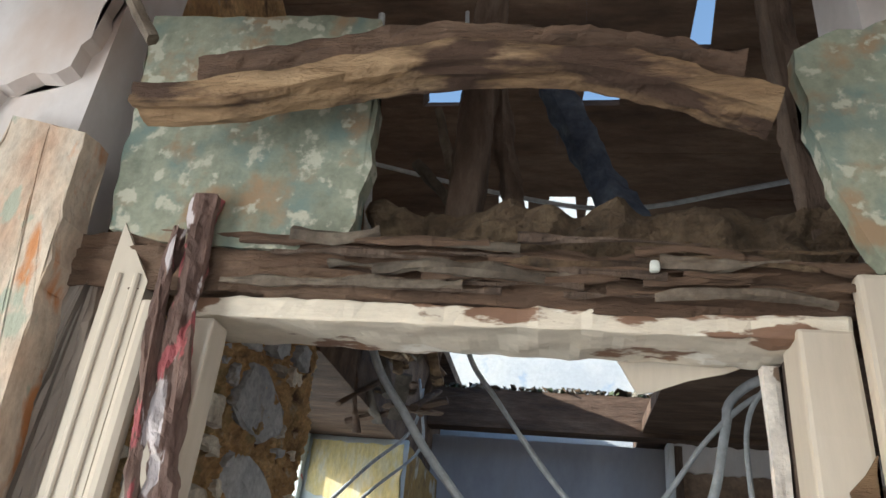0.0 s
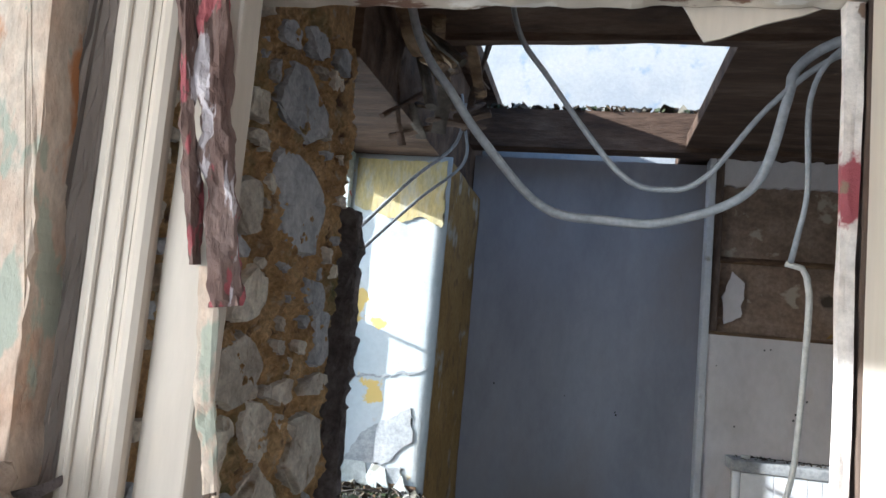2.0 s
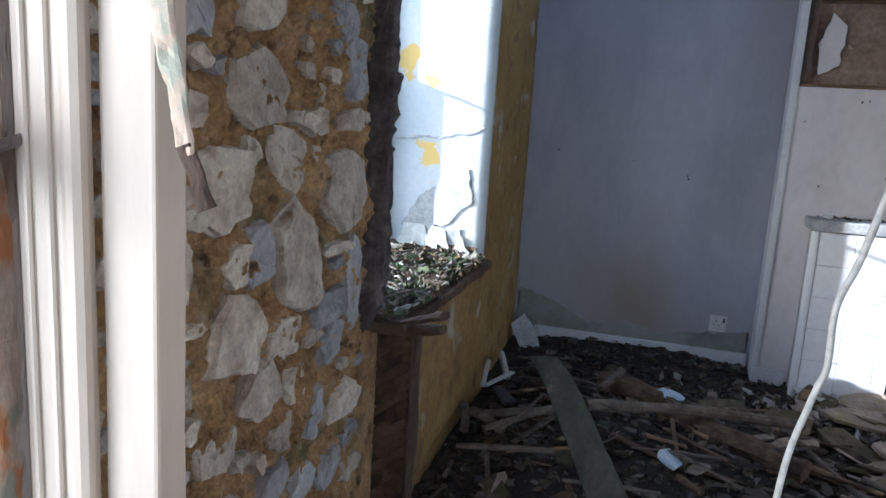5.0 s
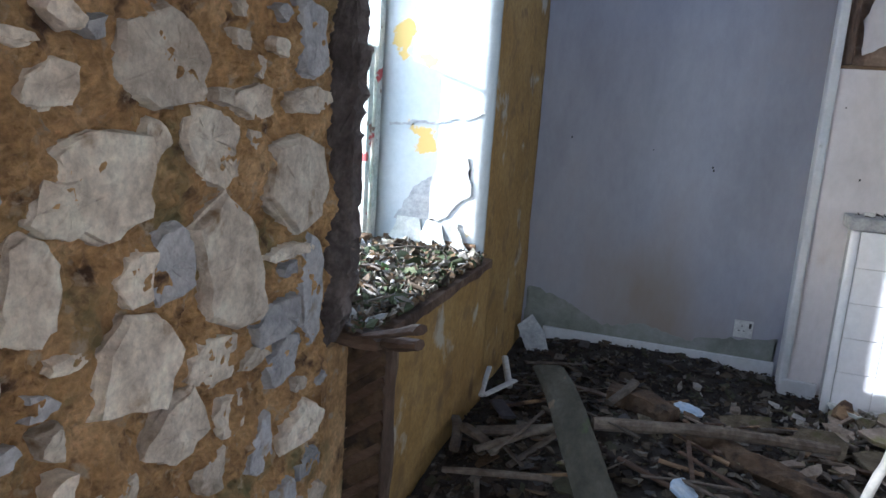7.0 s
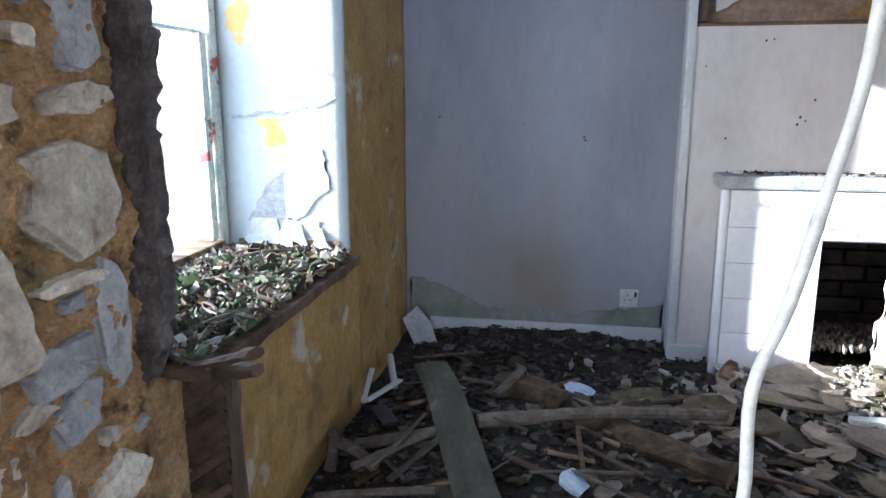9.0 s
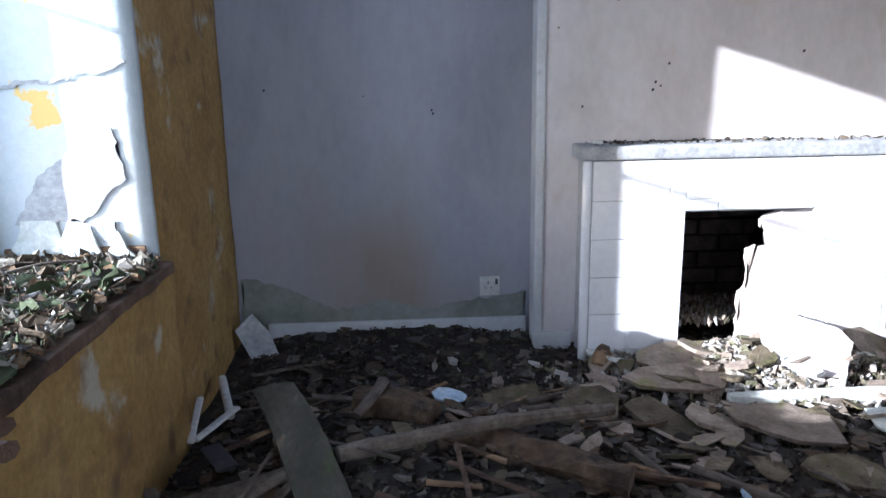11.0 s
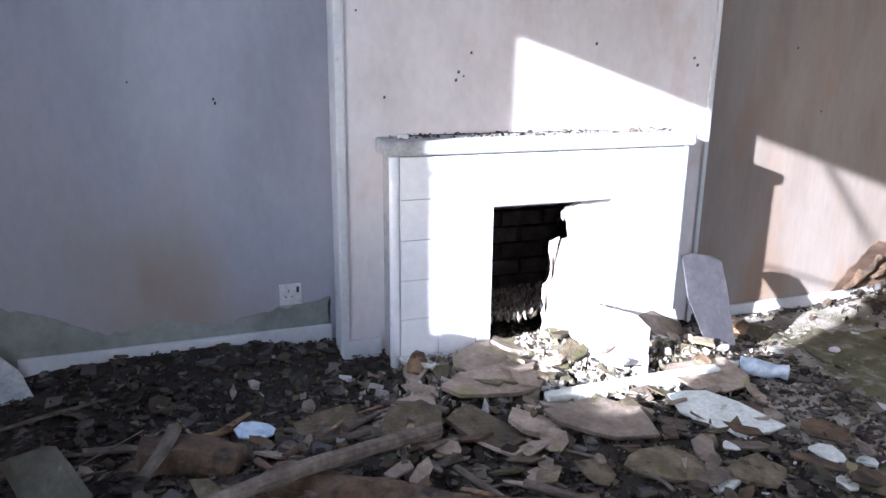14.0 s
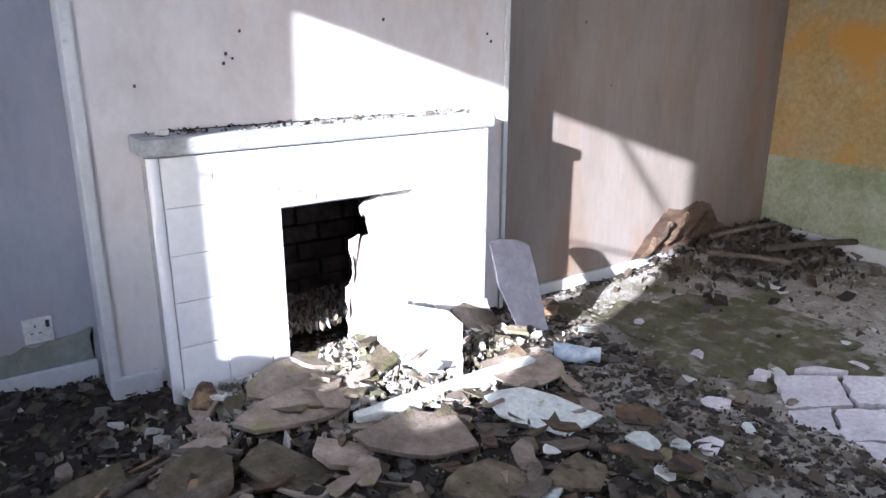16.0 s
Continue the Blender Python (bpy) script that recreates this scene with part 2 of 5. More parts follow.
M_BLUEW = material("blue-grey weathered timber", [(0.03, 0.042, 0.075), (0.07, 0.09, 0.14), (0.13, 0.16, 0.22)], 22, 0.9, 0.9, 60, bump_scale=40)
M_FRAME = material("peeling teal and white window paint", [(0.34, 0.45, 0.43), (0.60, 0.64, 0.60), (0.70, 0.70, 0.66)], 11, 0.7, 0.4, 50, patches=[((0.42, 0.07, 0.07), 9, 0.62, 0.65), ((0.2, 0.14, 0.1), 12, 0.62, 0.66)])
M_GABLE = material("whitewashed upper wall", [(0.384, 0.409, 0.446), (0.459, 0.471, 0.484), (0.496, 0.484, 0.434)], 2.5, 0.9, 0.4, 40, patches=[((0.30, 0.36, 0.46), 6, 0.60, 0.68)], grain_range=(0.93, 1.05))
M_LITTER = island_material("broken litter", [(0.025, 0.018, 0.013), (0.043, 0.030, 0.022), (0.079, 0.058, 0.037), (0.108, 0.083, 0.058), (0.020, 0.014, 0.012), (0.058, 0.054, 0.030), (0.158, 0.137, 0.112), (0.036, 0.026, 0.020), (0.086, 0.079, 0.076), (0.054, 0.035, 0.024)])
M_CHIPS = island_material("plaster crumbs and grit", [(0.26, 0.235, 0.20), (0.36, 0.335, 0.30), (0.17, 0.165, 0.10), (0.46, 0.44, 0.42), (0.22, 0.18, 0.14), (0.12, 0.105, 0.07), (0.33, 0.27, 0.22), (0.56, 0.55, 0.53)])
M_LEAF = island_material("dead leaves and moss", [(0.09, 0.062, 0.036), (0.13, 0.10, 0.07), (0.05, 0.07, 0.026), (0.24, 0.22, 0.175), (0.04, 0.032, 0.022), (0.08, 0.10, 0.05), (0.32, 0.31, 0.29), (0.16, 0.10, 0.05)])
M_LIVE = island_material("fresh green leaves", [(0.10, 0.20, 0.05), (0.18, 0.28, 0.08), (0.25, 0.30, 0.14)], 0.6)
M_GROUND = material("dry pale grass", [(0.30, 0.29, 0.20), (0.38, 0.36, 0.26), (0.44, 0.40, 0.31)], 0.8, 0.95, 0.3, 8)

# ---- mesh helpers ----


def link_mesh(name, bm, mat, smooth=False):
    bmesh.ops.recalc_face_normals(bm, faces=bm.faces)
    me = bpy.data.meshes.new(name)
    bm.to_mesh(me)
    bm.free()
    if smooth:
        for p in me.polygons:
            p.use_smooth = True
    me.materials.append(mat)
    return new(name, me)


def part(name, bm, mat, parent, label="", smooth=False):
    ob = link_mesh(name, bm, mat, smooth)
    ob.parent = parent
    if label:
        ob["label"] = label
    return ob


def thing(name, x, y, z, label, category, group="", kind=""):
    ob = new(name)
    ob.location = (x, y, z)
    ob.empty_display_size = 0.05
    bpy.context.view_layer.update()
    return tagged(ob, label, category, group, kind)


def keep(ob, parent, label=""):
    """Puts a mesh built in world coordinates under a thing without moving it."""
    ob.parent = parent
    ob.matrix_parent_inverse = Matrix.Translation(parent.location).inverted()
    if label:
        ob["label"] = label
    return ob


def box(bm, lo, hi):
    v = [bm.verts.new((x, y, z)) for z in (lo[2], hi[2]) for y in (lo[1], hi[1]) for x in (lo[0], hi[0])]
    for f in ((0, 2, 3, 1), (4, 5, 7, 6), (0, 1, 5, 4), (2, 6, 7, 3), (0, 4, 6, 2), (1, 3, 7, 5)):
        bm.faces.new([v[i] for i in f])
    return bm


def block(lo, hi, bevel=0.0):
    bm = box(bmesh.new(), lo, hi)
    if bevel:
        bmesh.ops.bevel(bm, geom=bm.edges[:], offset=bevel, segments=2, affect="EDGES", profile=0.6)
    return bm


def fbm(p, s=1.0, octaves=4):
    return noise.fractal(Vector(p) * s, 1.0, 2.0, octaves)


def bumpy(bm, amp, s, cuts_len):
    """Cuts long edges up and roughens the surface."""
    for _ in range(7):
        long = [e for e in bm.edges if e.calc_length() > cuts_len]
        if not long or len(bm.verts) > 9000:
            break
        bmesh.ops.subdivide_edges(bm, edges=long, cuts=1, use_grid_fill=True)
    bm.normal_update()
    for v, nrm in [(v, v.normal.copy()) for v in bm.verts]:
        v.co += nrm * amp * fbm(v.co, s)
    return bm


def beam(points, w, h, amp=0.004, sides=8, step=0.04, square=0.75, s=14.0, up=(0, 0, 1), taper=(1, 1)):
    """A timber, stick or cable along points: w across, h along up, with a rough, gnawed surface."""
    pts = [Vector(p) for p in points]
    dense = []
    for i in range(len(pts) - 1):
        p0, p1, p2, p3 = pts[max(0, i - 1)], pts[i], pts[i + 1], pts[min(len(pts) - 1, i + 2)]
        k = max(1, int((p2 - p1).length / step))
        for j in range(k):
            t = j / k
            dense.append(0.5 * ((2 * p1) + (p2 - p0) * t + (2 * p0 - 5 * p1 + 4 * p2 - p3) * t * t + (3 * p1 - p0 - 3 * p2 + p3) * t ** 3))
    dense.append(pts[-1])
    run = (pts[-1] - pts[0]).normalized()
    sq_axis = [1.1 * (1 - 0.85 * abs(k)) for k in run]
    bm = bmesh.new()
    rings = []
    for i, p in enumerate(dense):
        d = (dense[min(i + 1, len(dense) - 1)] - dense[max(i - 1, 0)]).normalized()
        side = d.cross(Vector(up))
        if side.length < 0.05:
            side = d.cross(Vector((1, 0, 0)))
        side.normalize()
        vert = side.cross(d).normalized()
        f = taper[0] + (taper[1] - taper[0]) * i / max(1, len(dense) - 1)
        ring = []
        for k in range(sides):
            a = 2 * math.pi * (k + 0.5) / sides
            c, sn = math.cos(a), math.sin(a)
            g = 1.0 / max(abs(c), abs(sn)) * square + (1 - square)
            q = p + side * (c * g * w * 0.5 * f) + vert * (sn * g * h * 0.5 * f)
            if amp:
                q += (side * c + vert * sn) * amp * 1.6 * fbm((q.x * sq_axis[0], q.y * sq_axis[1], q.z * sq_axis[2]), s)
            ring.append(bm.verts.new(q))
        rings.append(ring)
    for a, b in zip(rings, rings[1:]):
        for k in range(sides):
            bm.faces.new((a[k], a[(k + 1) % sides], b[(k + 1) % sides], b[k]))
    bm.faces.new(rings[0][::-1])
    bm.faces.new(rings[-1])
    return bm


def ragged(points, depth, to3d, amp=0.008, step=0.02, seed=0.0):
    """A plate with a torn outline: 2D points, a depth, and the map (u, v, d) to space."""
    out = []
    k = len(points)
    for i in range(k):
        (u0, v0), (u1, v1) = points[i], points[(i + 1) % k]
        m = max(1, int(math.hypot(u1 - u0, v1 - v0) / step))
        for j in range(m):
            t = j / m
            u, v = u0 + (u1 - u0) * t, v0 + (v1 - v0) * t
            out.append((u + amp * fbm((u, v, seed), 22), v + amp * fbm((u, v, seed + 7), 22)))
    bm = bmesh.new()
    a = [bm.verts.new(to3d(u, v, 0)) for u, v in out]
    b = [bm.verts.new(to3d(u, v, depth)) for u, v in out]
    bm.faces.new(a)
    bm.faces.new(b[::-1])
    for i in range(len(a)):
        j = (i + 1) % len(a)
        bm.faces.new((a[i], a[j], b[j], b[i]))
    bmesh.ops.triangulate(bm, faces=[f for f in bm.faces if len(f.verts) > 4])
    return bm


def shard(rx, ry, th, rng, n=7, squareness=0.4, worn=0.985):
    """A broken flat piece about the origin, lying flat, worn at its upper edge."""
    bm = bmesh.new()
    ang = sorted(2 * math.pi * (i + rng.uniform(-0.32, 0.32)) / n for i in range(n))
    rad = [rng.uniform(0.68, 1.15) for _ in ang]
    lo, mid, hi = [], [], []
    for a, r in zip(ang, rad):
        c, s = math.cos(a), math.sin(a)
        g = r * (squareness / max(abs(c), abs(s)) + 1 - squareness)
        lo.append(bm.verts.new((c * g * rx * 0.97, s * g * ry * 0.97, 0)))
        mid.append(bm.verts.new((c * g * rx, s * g * ry, th * rng.uniform(0.55, 0.75))))
        hi.append(bm.verts.new((c * g * rx * worn, s * g * ry * worn, th * rng.uniform(0.94, 1.05))))
    for a, b in ((lo, mid), (mid, hi)):
        for i in range(n):
            j = (i + 1) % n
            bm.faces.new((a[i], a[j], b[j], b[i]))
    top = bm.verts.new((rng.uniform(-.2, .2) * rx, rng.uniform(-.2, .2) * ry, th * 1.0))
    for i in range(n):
        bm.faces.new((hi[i], hi[(i + 1) % n], top))
    bm.faces.new(lo[::-1])
    return bm


def bell(x, y, cx, cy, sx, sy):
    return math.exp(-((x - cx) / sx) ** 2 - ((y - cy) / sy) ** 2)


def ground_height(x, y):
    z = -0.03 + 0.13 * bell(x, y, -0.85, -1.0, 0.55, 0.55) + 0.05 * bell(x, y, -0.4, -0.75, 0.6, 0.35)
    z += 0.09 * bell(x, y, 0.7, -0.12, 0.5, 0.25) + 0.085 * bell(x, y, -0.75, 0.34, 0.75, 0.3)
    z -= 0.09 * min(1, max(0, (x - 1.2) / 0.8))
    z += 0.10 * bell(x, y, 3.5, 0.2, 0.7, 0.35)
    return z + 0.018 * fbm((x, y, 0), 4.0) + 0.008 * fbm((x, y, 3), 17.0)


FLAT = lambda u, v, d: (u, v, d)

# ---- large structure ----
XL, XS, XR, YA, YB, ZC = -1.42, -1.475, 3.79, 0.32, 0.16, 2.42
DOOR_L, DOOR_R, DOOR_TOP, YD = -1.21, -0.465, 1.78, -3.03

nx, ny = 190, 190
xs, ys = np.linspace(-2.3, 4.0, nx), np.linspace(-6.6, 0.75, ny)
verts = [(x, y, ground_height(x, y)) for y in ys for x in xs]
faces = [(j * nx + i, j * nx + i + 1, (j + 1) * nx + i + 1, (j + 1) * nx + i) for j in range(ny - 1) for i in range(nx - 1)]
me = bpy.data.meshes.new("floor")
me.from_pydata(verts, [], faces)
me.materials.append(M_FLOOR)
for p in me.polygons:
    p.use_smooth = True
tagged(new("floor", me), "dark earthen floor under rotted timber and plaster debris", "floor", kind="structure")
tagged(link_mesh("ground", block((-400, -400, -0.6), (400, 400, -0.45)), M_GROUND), "rough grass outside the ruined house", "ground", kind="structure")


def wall(name, lo, hi, mat, label, bevel=0.0):
    return tagged(link_mesh(name, block(lo, hi, bevel), mat), label, "wall", kind="structure")


# alcove, chimney breast and far walls
wall("wall_alcove_left", (-1.47, YA, -0.5), (-0.13, 0.6, 2.40), M_BLUE, "grey-blue plastered alcove wall with damp green foot")
wall("chimney_breast_lower", (-0.13, YB, 0.86), (1.485, 0.6, 1.46), M_PINK, "stained off-white plastered chimney breast")
wall("chimney_breast_left", (-0.13, YB, -0.5), (0.12, 0.6, 0.86), M_PINK, "stained off-white plastered chimney breast")
wall("chimney_breast_right", (1.0, YB, -0.5), (1.485, 0.6, 0.86), M_PINK, "stained off-white plastered chimney breast")
wall("chimney_breast_back", (-0.13, YB + 0.045, 1.46), (1.485, 0.6, 2.40), M_BOARD, "torn brown backing board on the chimney breast")
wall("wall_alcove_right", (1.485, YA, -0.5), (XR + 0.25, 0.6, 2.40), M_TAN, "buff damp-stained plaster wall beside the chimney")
wall("wall_right_upper", (XR, -1.45, 0.42), (XR + 0.25, YA, 2.40), M_YELLOWR, "flaking ochre-painted wall")
# unseen gap left in the right wall for the added side lamp
wall("wall_right_near", (XR, -2.96, 0.42), (XR + 0.25, -2.75, 2.40), M_YELLOWR, "flaking ochre-painted wall")
wall("wall_right_head", (XR, -2.75, 2.05), (XR + 0.25, -1.45, 2.40), M_YELLOWR, "flaking ochre-painted wall over an added unseen opening")
wall("wall_right_breast", (XR, -2.75, 0.42), (XR + 0.25, -1.45, 0.75), M_YELLOWR, "flaking ochre-painted wall under an added unseen opening")
wall("wall_right_top", (XR, -2.96, 2.40), (XR + 0.25, YA, 3.3), M_ROT, "dark boarded wall top")
wall("wall_right_lower", (XR - 0.004, -3.0, -0.5), (XR + 0.25, YA, 0.42), M_GREEN, "green damp-stained plaster at the foot of a wall")
wall("wall_hall_right", (1.3, -6.6, -0.5), (1.5, -3.13, 3.4), M_PINK, "off-white hall wall")
wall("wall_hall_left_far", (-2.5, -3.62, -0.5), (-2.3, -3.10, 3.4), M_PINK, "off-white hall wall")
wall("wall_hall_left_near", (-2.5, -6.6, -0.5), (-2.3, -4.75, 3.4), M_PINK, "off-white hall wall")
wall("wall_hall_left_head", (-2.5, -4.75, 2.02), (-2.3, -3.62, 3.4), M_PINK, "off-white hall wall over the entrance")
wall("wall_hall_back_left", (-2.3, -6.75, -0.5), (-1.6, -6.55, 3.4), M_PINK, "off-white hall wall beside the outer doorway")
wall("wall_hall_back_right", (0.4, -6.75, -0.5), (1.3, -6.55, 3.4), M_PINK, "off-white hall wall beside the outer doorway")
wall("wall_hall_back_top", (-1.6, -6.75, 2.65), (0.4, -6.55, 3.4), M_PINK, "off-white hall wall above the outer doorway")
wall("ceiling_hall", (-2.5, -6.75, 3.4), (1.5, -3.5, 3.5), M_BOARD, "brown boarded hall ceiling")

# door wall, either side of the opening
wall("wall_door_right", (-0.33, YD - 0.07, -0.5), (XR, YD + 0.07, 3.3), M_PINK, "off-white plastered partition wall")
wall("wall_door_left", (-2.3, YD - 0.07, -0.5), (-1.47, YD + 0.07, 3.3), M_PINK, "cracked off-white plaster beside the door")

# left wall: rubble stone, window recess, ochre plaster
wall_stone = tagged(link_mesh("wall_stone", block((-1.98, YD + 0.07, -0.5), (XS - 0.03, -1.84, 2.15)), M_MORTAR), "rubble stone wall in crumbling ochre earth mortar", "wall", kind="structure")
bm = bmesh.new()
gy, gzn = 150, 300
mv = []
for j in range(gzn):
    for i in range(gy):
        y, z = YD + 0.072 + 1.118 * i / (gy - 1), -0.12 + 2.27 * j / (gzn - 1)
        lump = 0.026 * fbm((0, y, z), 8, 4) + 0.017 * abs(fbm((3, y, z), 24, 4)) + 0.009 * fbm((5, y, z), 70, 3)
        pit = max(0.0, fbm((9, y, z), 13, 3) - 0.42)
        mv.append(bm.verts.new((XS - 0.002 + lump - 0.06 * min(pit, 0.5), y, z)))
for j in range(gzn - 1):
    for i in range(gy - 1):
        bm.faces.new((mv[j * gy + i], mv[j * gy + i + 1], mv[(j + 1) * gy + i + 1], mv[(j + 1) * gy + i]))
part("mortar_face", bm, M_MORTAR, wall_stone)
wall("wall_stone_top", (-1.98, YD + 0.07, 2.15), (XS - 0.03, -1.84, 3.3), M_MORTAR, "rough wall top under the roof")
wall("wall_window_sill", (-1.98, -1.84, -0.5), (XS, -0.60, 0.58), M_MORTAR, "stone wall under the window")
wall("wall_window_top", (-1.98, -1.84, 2.7), (XS, -1.0, 3.3), M_MORTAR, "rough wall top under the roof")
wall("wall_window_head", (-1.98, -1.84, 2.16), (XS, 0.6, 2.7), M_ROT, "rotten timber lintel over the window")
wall("wall_left_far", (-1.98, -0.60, -0.5), (XS, 0.6, 2.16), M_MORTAR, "stone wall behind ochre plaster")
bm = bumpy(block((XS + 0.001, -0.61, -0.3), (XL, YA - 0.002, 2.14)), 0.006, 5, 0.06)
tagged(link_mesh("wall_ochre_far", bm, M_YELLOW, True), "flaking ochre-painted lath and plaster lining", "wall", kind="structure")
bm = bumpy(block((XS + 0.001, -1.65, -0.3), (-1.375, -0.615, 0.605)), 0.006, 5, 0.06)
tagged(link_mesh("wall_ochre_sill", bm, M_YELLOW, True), "flaking ochre-painted plaster under the window sill", "wall", kind="structure")
bm = bumpy(block((-1.90, -0.628, 0.585), (XL + 0.006, -0.603, 2.155)), 0.003, 6, 0.08)
tagged(link_mesh("wall_window_reveal", bm, M_REVEAL, True), "pale blue flaking painted window reveal", "wall", kind="structure")
bm = ragged([(XS - 0.42, 0.58), (XS + 0.005, 0.60), (-1.41, 0.76), (-1.425, 1.0), (-1.41, 1.3), (-1.43, 1.69), (XS - 0.42, 1.70)], 0.05, lambda u, v, d: (u, -1.838 + d, v), 0.022, 0.012)
tagged(link_mesh("wall_near_reveal", bumpy(bm, 0.010, 34, 0.025), M_RENDER), "dark broken render at the window's near edge", "wall", kind="structure")

# ceiling: flat part, hole, sloping boarded part
bm = bmesh.new()
box(bm, (-0.30, -1.4, 2.43), (XR + 0.25, 0.6, 2.50))
box(bm, (-1.98, -1.4, 2.72), (-1.36, 0.6, 2.78))
tagged(link_mesh("ceiling", bm, M_ROT), "rotten brown boarded ceiling with a collapsed corner", "ceiling", kind="structure")
rng = random.Random(4)
bm = bmesh.new()
HOLES = ((-1.07, -2.30, 0.05), (-0.64, -2.27, 0.03), (-0.39, -2.43, 0.022), (-0.90, -1.94, 0.04), (-0.74, -1.90, 0.04), (-0.64, -1.87, 0.022))
for row in range(15):
    y0 = -3.55 + row * 0.145
    x = -2.45
    while x < XR:
        x1 = min(XR + 0.2, x + rng.uniform(0.5, 1.1))
        cuts = sorted((hx - hr, hx + hr) for hx, hy, hr in HOLES if y0 <= hy < y0 + 0.145)
        spans, a = [], x + 0.0005
        for c0, c1 in cuts:
            if a < c1 and c0 < x1:
                if c0 > a + 0.02:
                    spans.append((a, c0))
                a = c1
        if a < x1 - 0.02:
            spans.append((a, x1))
        for a, b in spans:
            vs = []
            for dz in (0.0, 0.02):
                for px, py in ((a, y0), (b, y0 + rng.uniform(-.006, .006)), (b + rng.uniform(-.03, 0) * (b < x1), y0 + 0.143), (a + rng.uniform(0, .03) * (a > x + 0.01), y0 + 0.143)):
                    vs.append(bm.verts.new((px, py, 3.36 - (py + 3.55) * 0.44 + dz)))
            for f in ((0, 1, 2, 3), (7, 6, 5, 4), (0, 4, 5, 1), (1, 5, 6, 2), (2, 6, 7, 3), (3, 7, 4, 0)):
                bm.faces.new([vs[i] for i in f])
        x = x1
tagged(link_mesh("ceiling_sloping", bm, M_ROT), "dark sloping roof boards with gaps of daylight", "ceiling", kind="structure")
wall("wall_gable", (-2.6, 0.62, 2.3), (XR + 0.25, 0.8, 4.6), M_GABLE, "whitewashed upper wall in daylight above the collapsed ceiling")
wall("wall_plate_beam", (-1.47, 0.08, 2.405), (0.9, 0.21, 2.62), M_ROT, "dark board beam along the wall top")

# skirtings and corner strip
wall("baseboard_1", (-1.30, YA - 0.02, -0.06), (-0.17, YA, 0.088), M_WHITE, "dirty white painted skirting board", 0.006)["category"] = "skirting"
wall("baseboard_2", (1.53, YA - 0.02, -0.28), (3.12, YA, -0.06), M_WHITE, "dirty white painted skirting board", 0.006)["category"] = "skirting"
wall("baseboard_3", (XR - 0.03, -2.4, -0.2), (XR - 0.005, YA - 0.1, -0.015), M_WHITE, "dirty white painted skirting board", 0.006)["category"] = "skirting"
wall("baseboard_4", (-0.16, YB - 0.02, -0.06), (-0.005, YB, 0.07), M_WHITE, "dirty white painted skirting board", 0.006)["category"] = "skirting"
wall("trim_1", (-0.165, YB - 0.012, -0.05), (-0.128, YB + 0.10, 2.40), M_WHITE, "white corner moulding of the chimney breast", 0.008)["category"] = "moulding"
wall("trim_2", (1.472, YB - 0.010, -0.05), (1.496, YB + 0.10, 2.40), M_WHITE, "white corner moulding of the chimney breast", 0.006)["category"] = "moulding"

# backing-board recess on the breast: plaster edge and rails
recess = thing("boarding", 0.4, YB, 1.46, "torn brown board panel with nailed timber rails", "panel")
keep(link_mesh("rail", beam([(-0.125, YB + 0.02, 1.468), (0.4, YB + 0.018, 1.466), (1.45, YB + 0.02, 1.462)], 0.04, 0.024, 0.003, 8, 0.05), M_WORM), recess)
keep(link_mesh("rail", beam([(-0.12, YB + 0.03, 1.86), (0.5, YB + 0.03, 1.86), (1.45, YB + 0.03, 1.86)], 0.03, 0.03, 0.003, 8, 0.05), M_WORM), recess)
keep(link_mesh("edge_strip", block((-0.127, YB + 0.005, 1.48), (-0.085, YB + 0.044, 2.39)), M_ROTV), recess)
keep(link_mesh("torn_paper", ragged([(-0.05, 1.52), (0.03, 1.56), (0.05, 1.74), (-0.02, 1.80), (-0.06, 1.66)], 0.006, lambda u, v, d: (u, YB + 0.03 + d - 0.1 * (v - 1.6) * (u + 0.05), v), 0.01), M_PINK), recess)
keep(link_mesh("plaster_patch", ragged([(0.45, 1.49), (0.95, 1.49), (0.95, 1.58), (0.60, 1.60)], 0.006, lambda u, v, d: (u, YB + 0.034 + d, v), 0.012), M_YELLOW), recess)
keep(link_mesh("plaster_edge", ragged([(-0.12, 2.26), (1.4, 2.25), (1.4, 2.40), (-0.12, 2.40)], 0.03, lambda u, v, d: (u, YB + 0.01 + d, v), 0.014), M_PINK), recess)

# ---- doorway ----
door = thing("door_1", -0.84, YD, 0, "peeling cream-painted doorway with rotten lintel and no door", "doorway", kind="structure")
keep(link_mesh("jamb", bumpy(block((-1.246, YD - 0.05, -0.1), (-1.180, YD + 0.0, 1.787), 0.005), 0.0015, 8, 0.15), M_CASING), door)
bm = ragged([(-1.326, -0.1), (-1.276, -0.1), (-1.284, 1.83), (-1.345, 1.92)], 0.03, lambda u, v, d: (u, YD - 0.062 + d, v), 0.0012, 0.05)
keep(link_mesh("architrave", bm, M_CASING), door)
for bx in (-1.316, -1.288):
    keep(link_mesh("architrave_bead", beam([(bx, YD - 0.063, -0.1), (bx - 0.012, YD - 0.063, 1.84)], 0.007, 0.010, 0.0004, 8, 0.1, 0.3, up=(1, 0, 0)), M_CASING), door)
keep(link_mesh("architrave_bead", beam([(-1.262, YD - 0.058, -0.1), (-1.268, YD - 0.058, 1.80)], 0.024, 0.026, 0.0006, 10, 0.1, 0.6, up=(1, 0, 0)), M_CASING), door)
bm = ragged([(-1.42, -0.1), (-1.322, -0.1), (-1.335, 1.78), (-1.365, 1.88), (-1.42, 1.82)], 0.04, lambda u, v, d: (u, YD - 0.045 + d, v), 0.010)
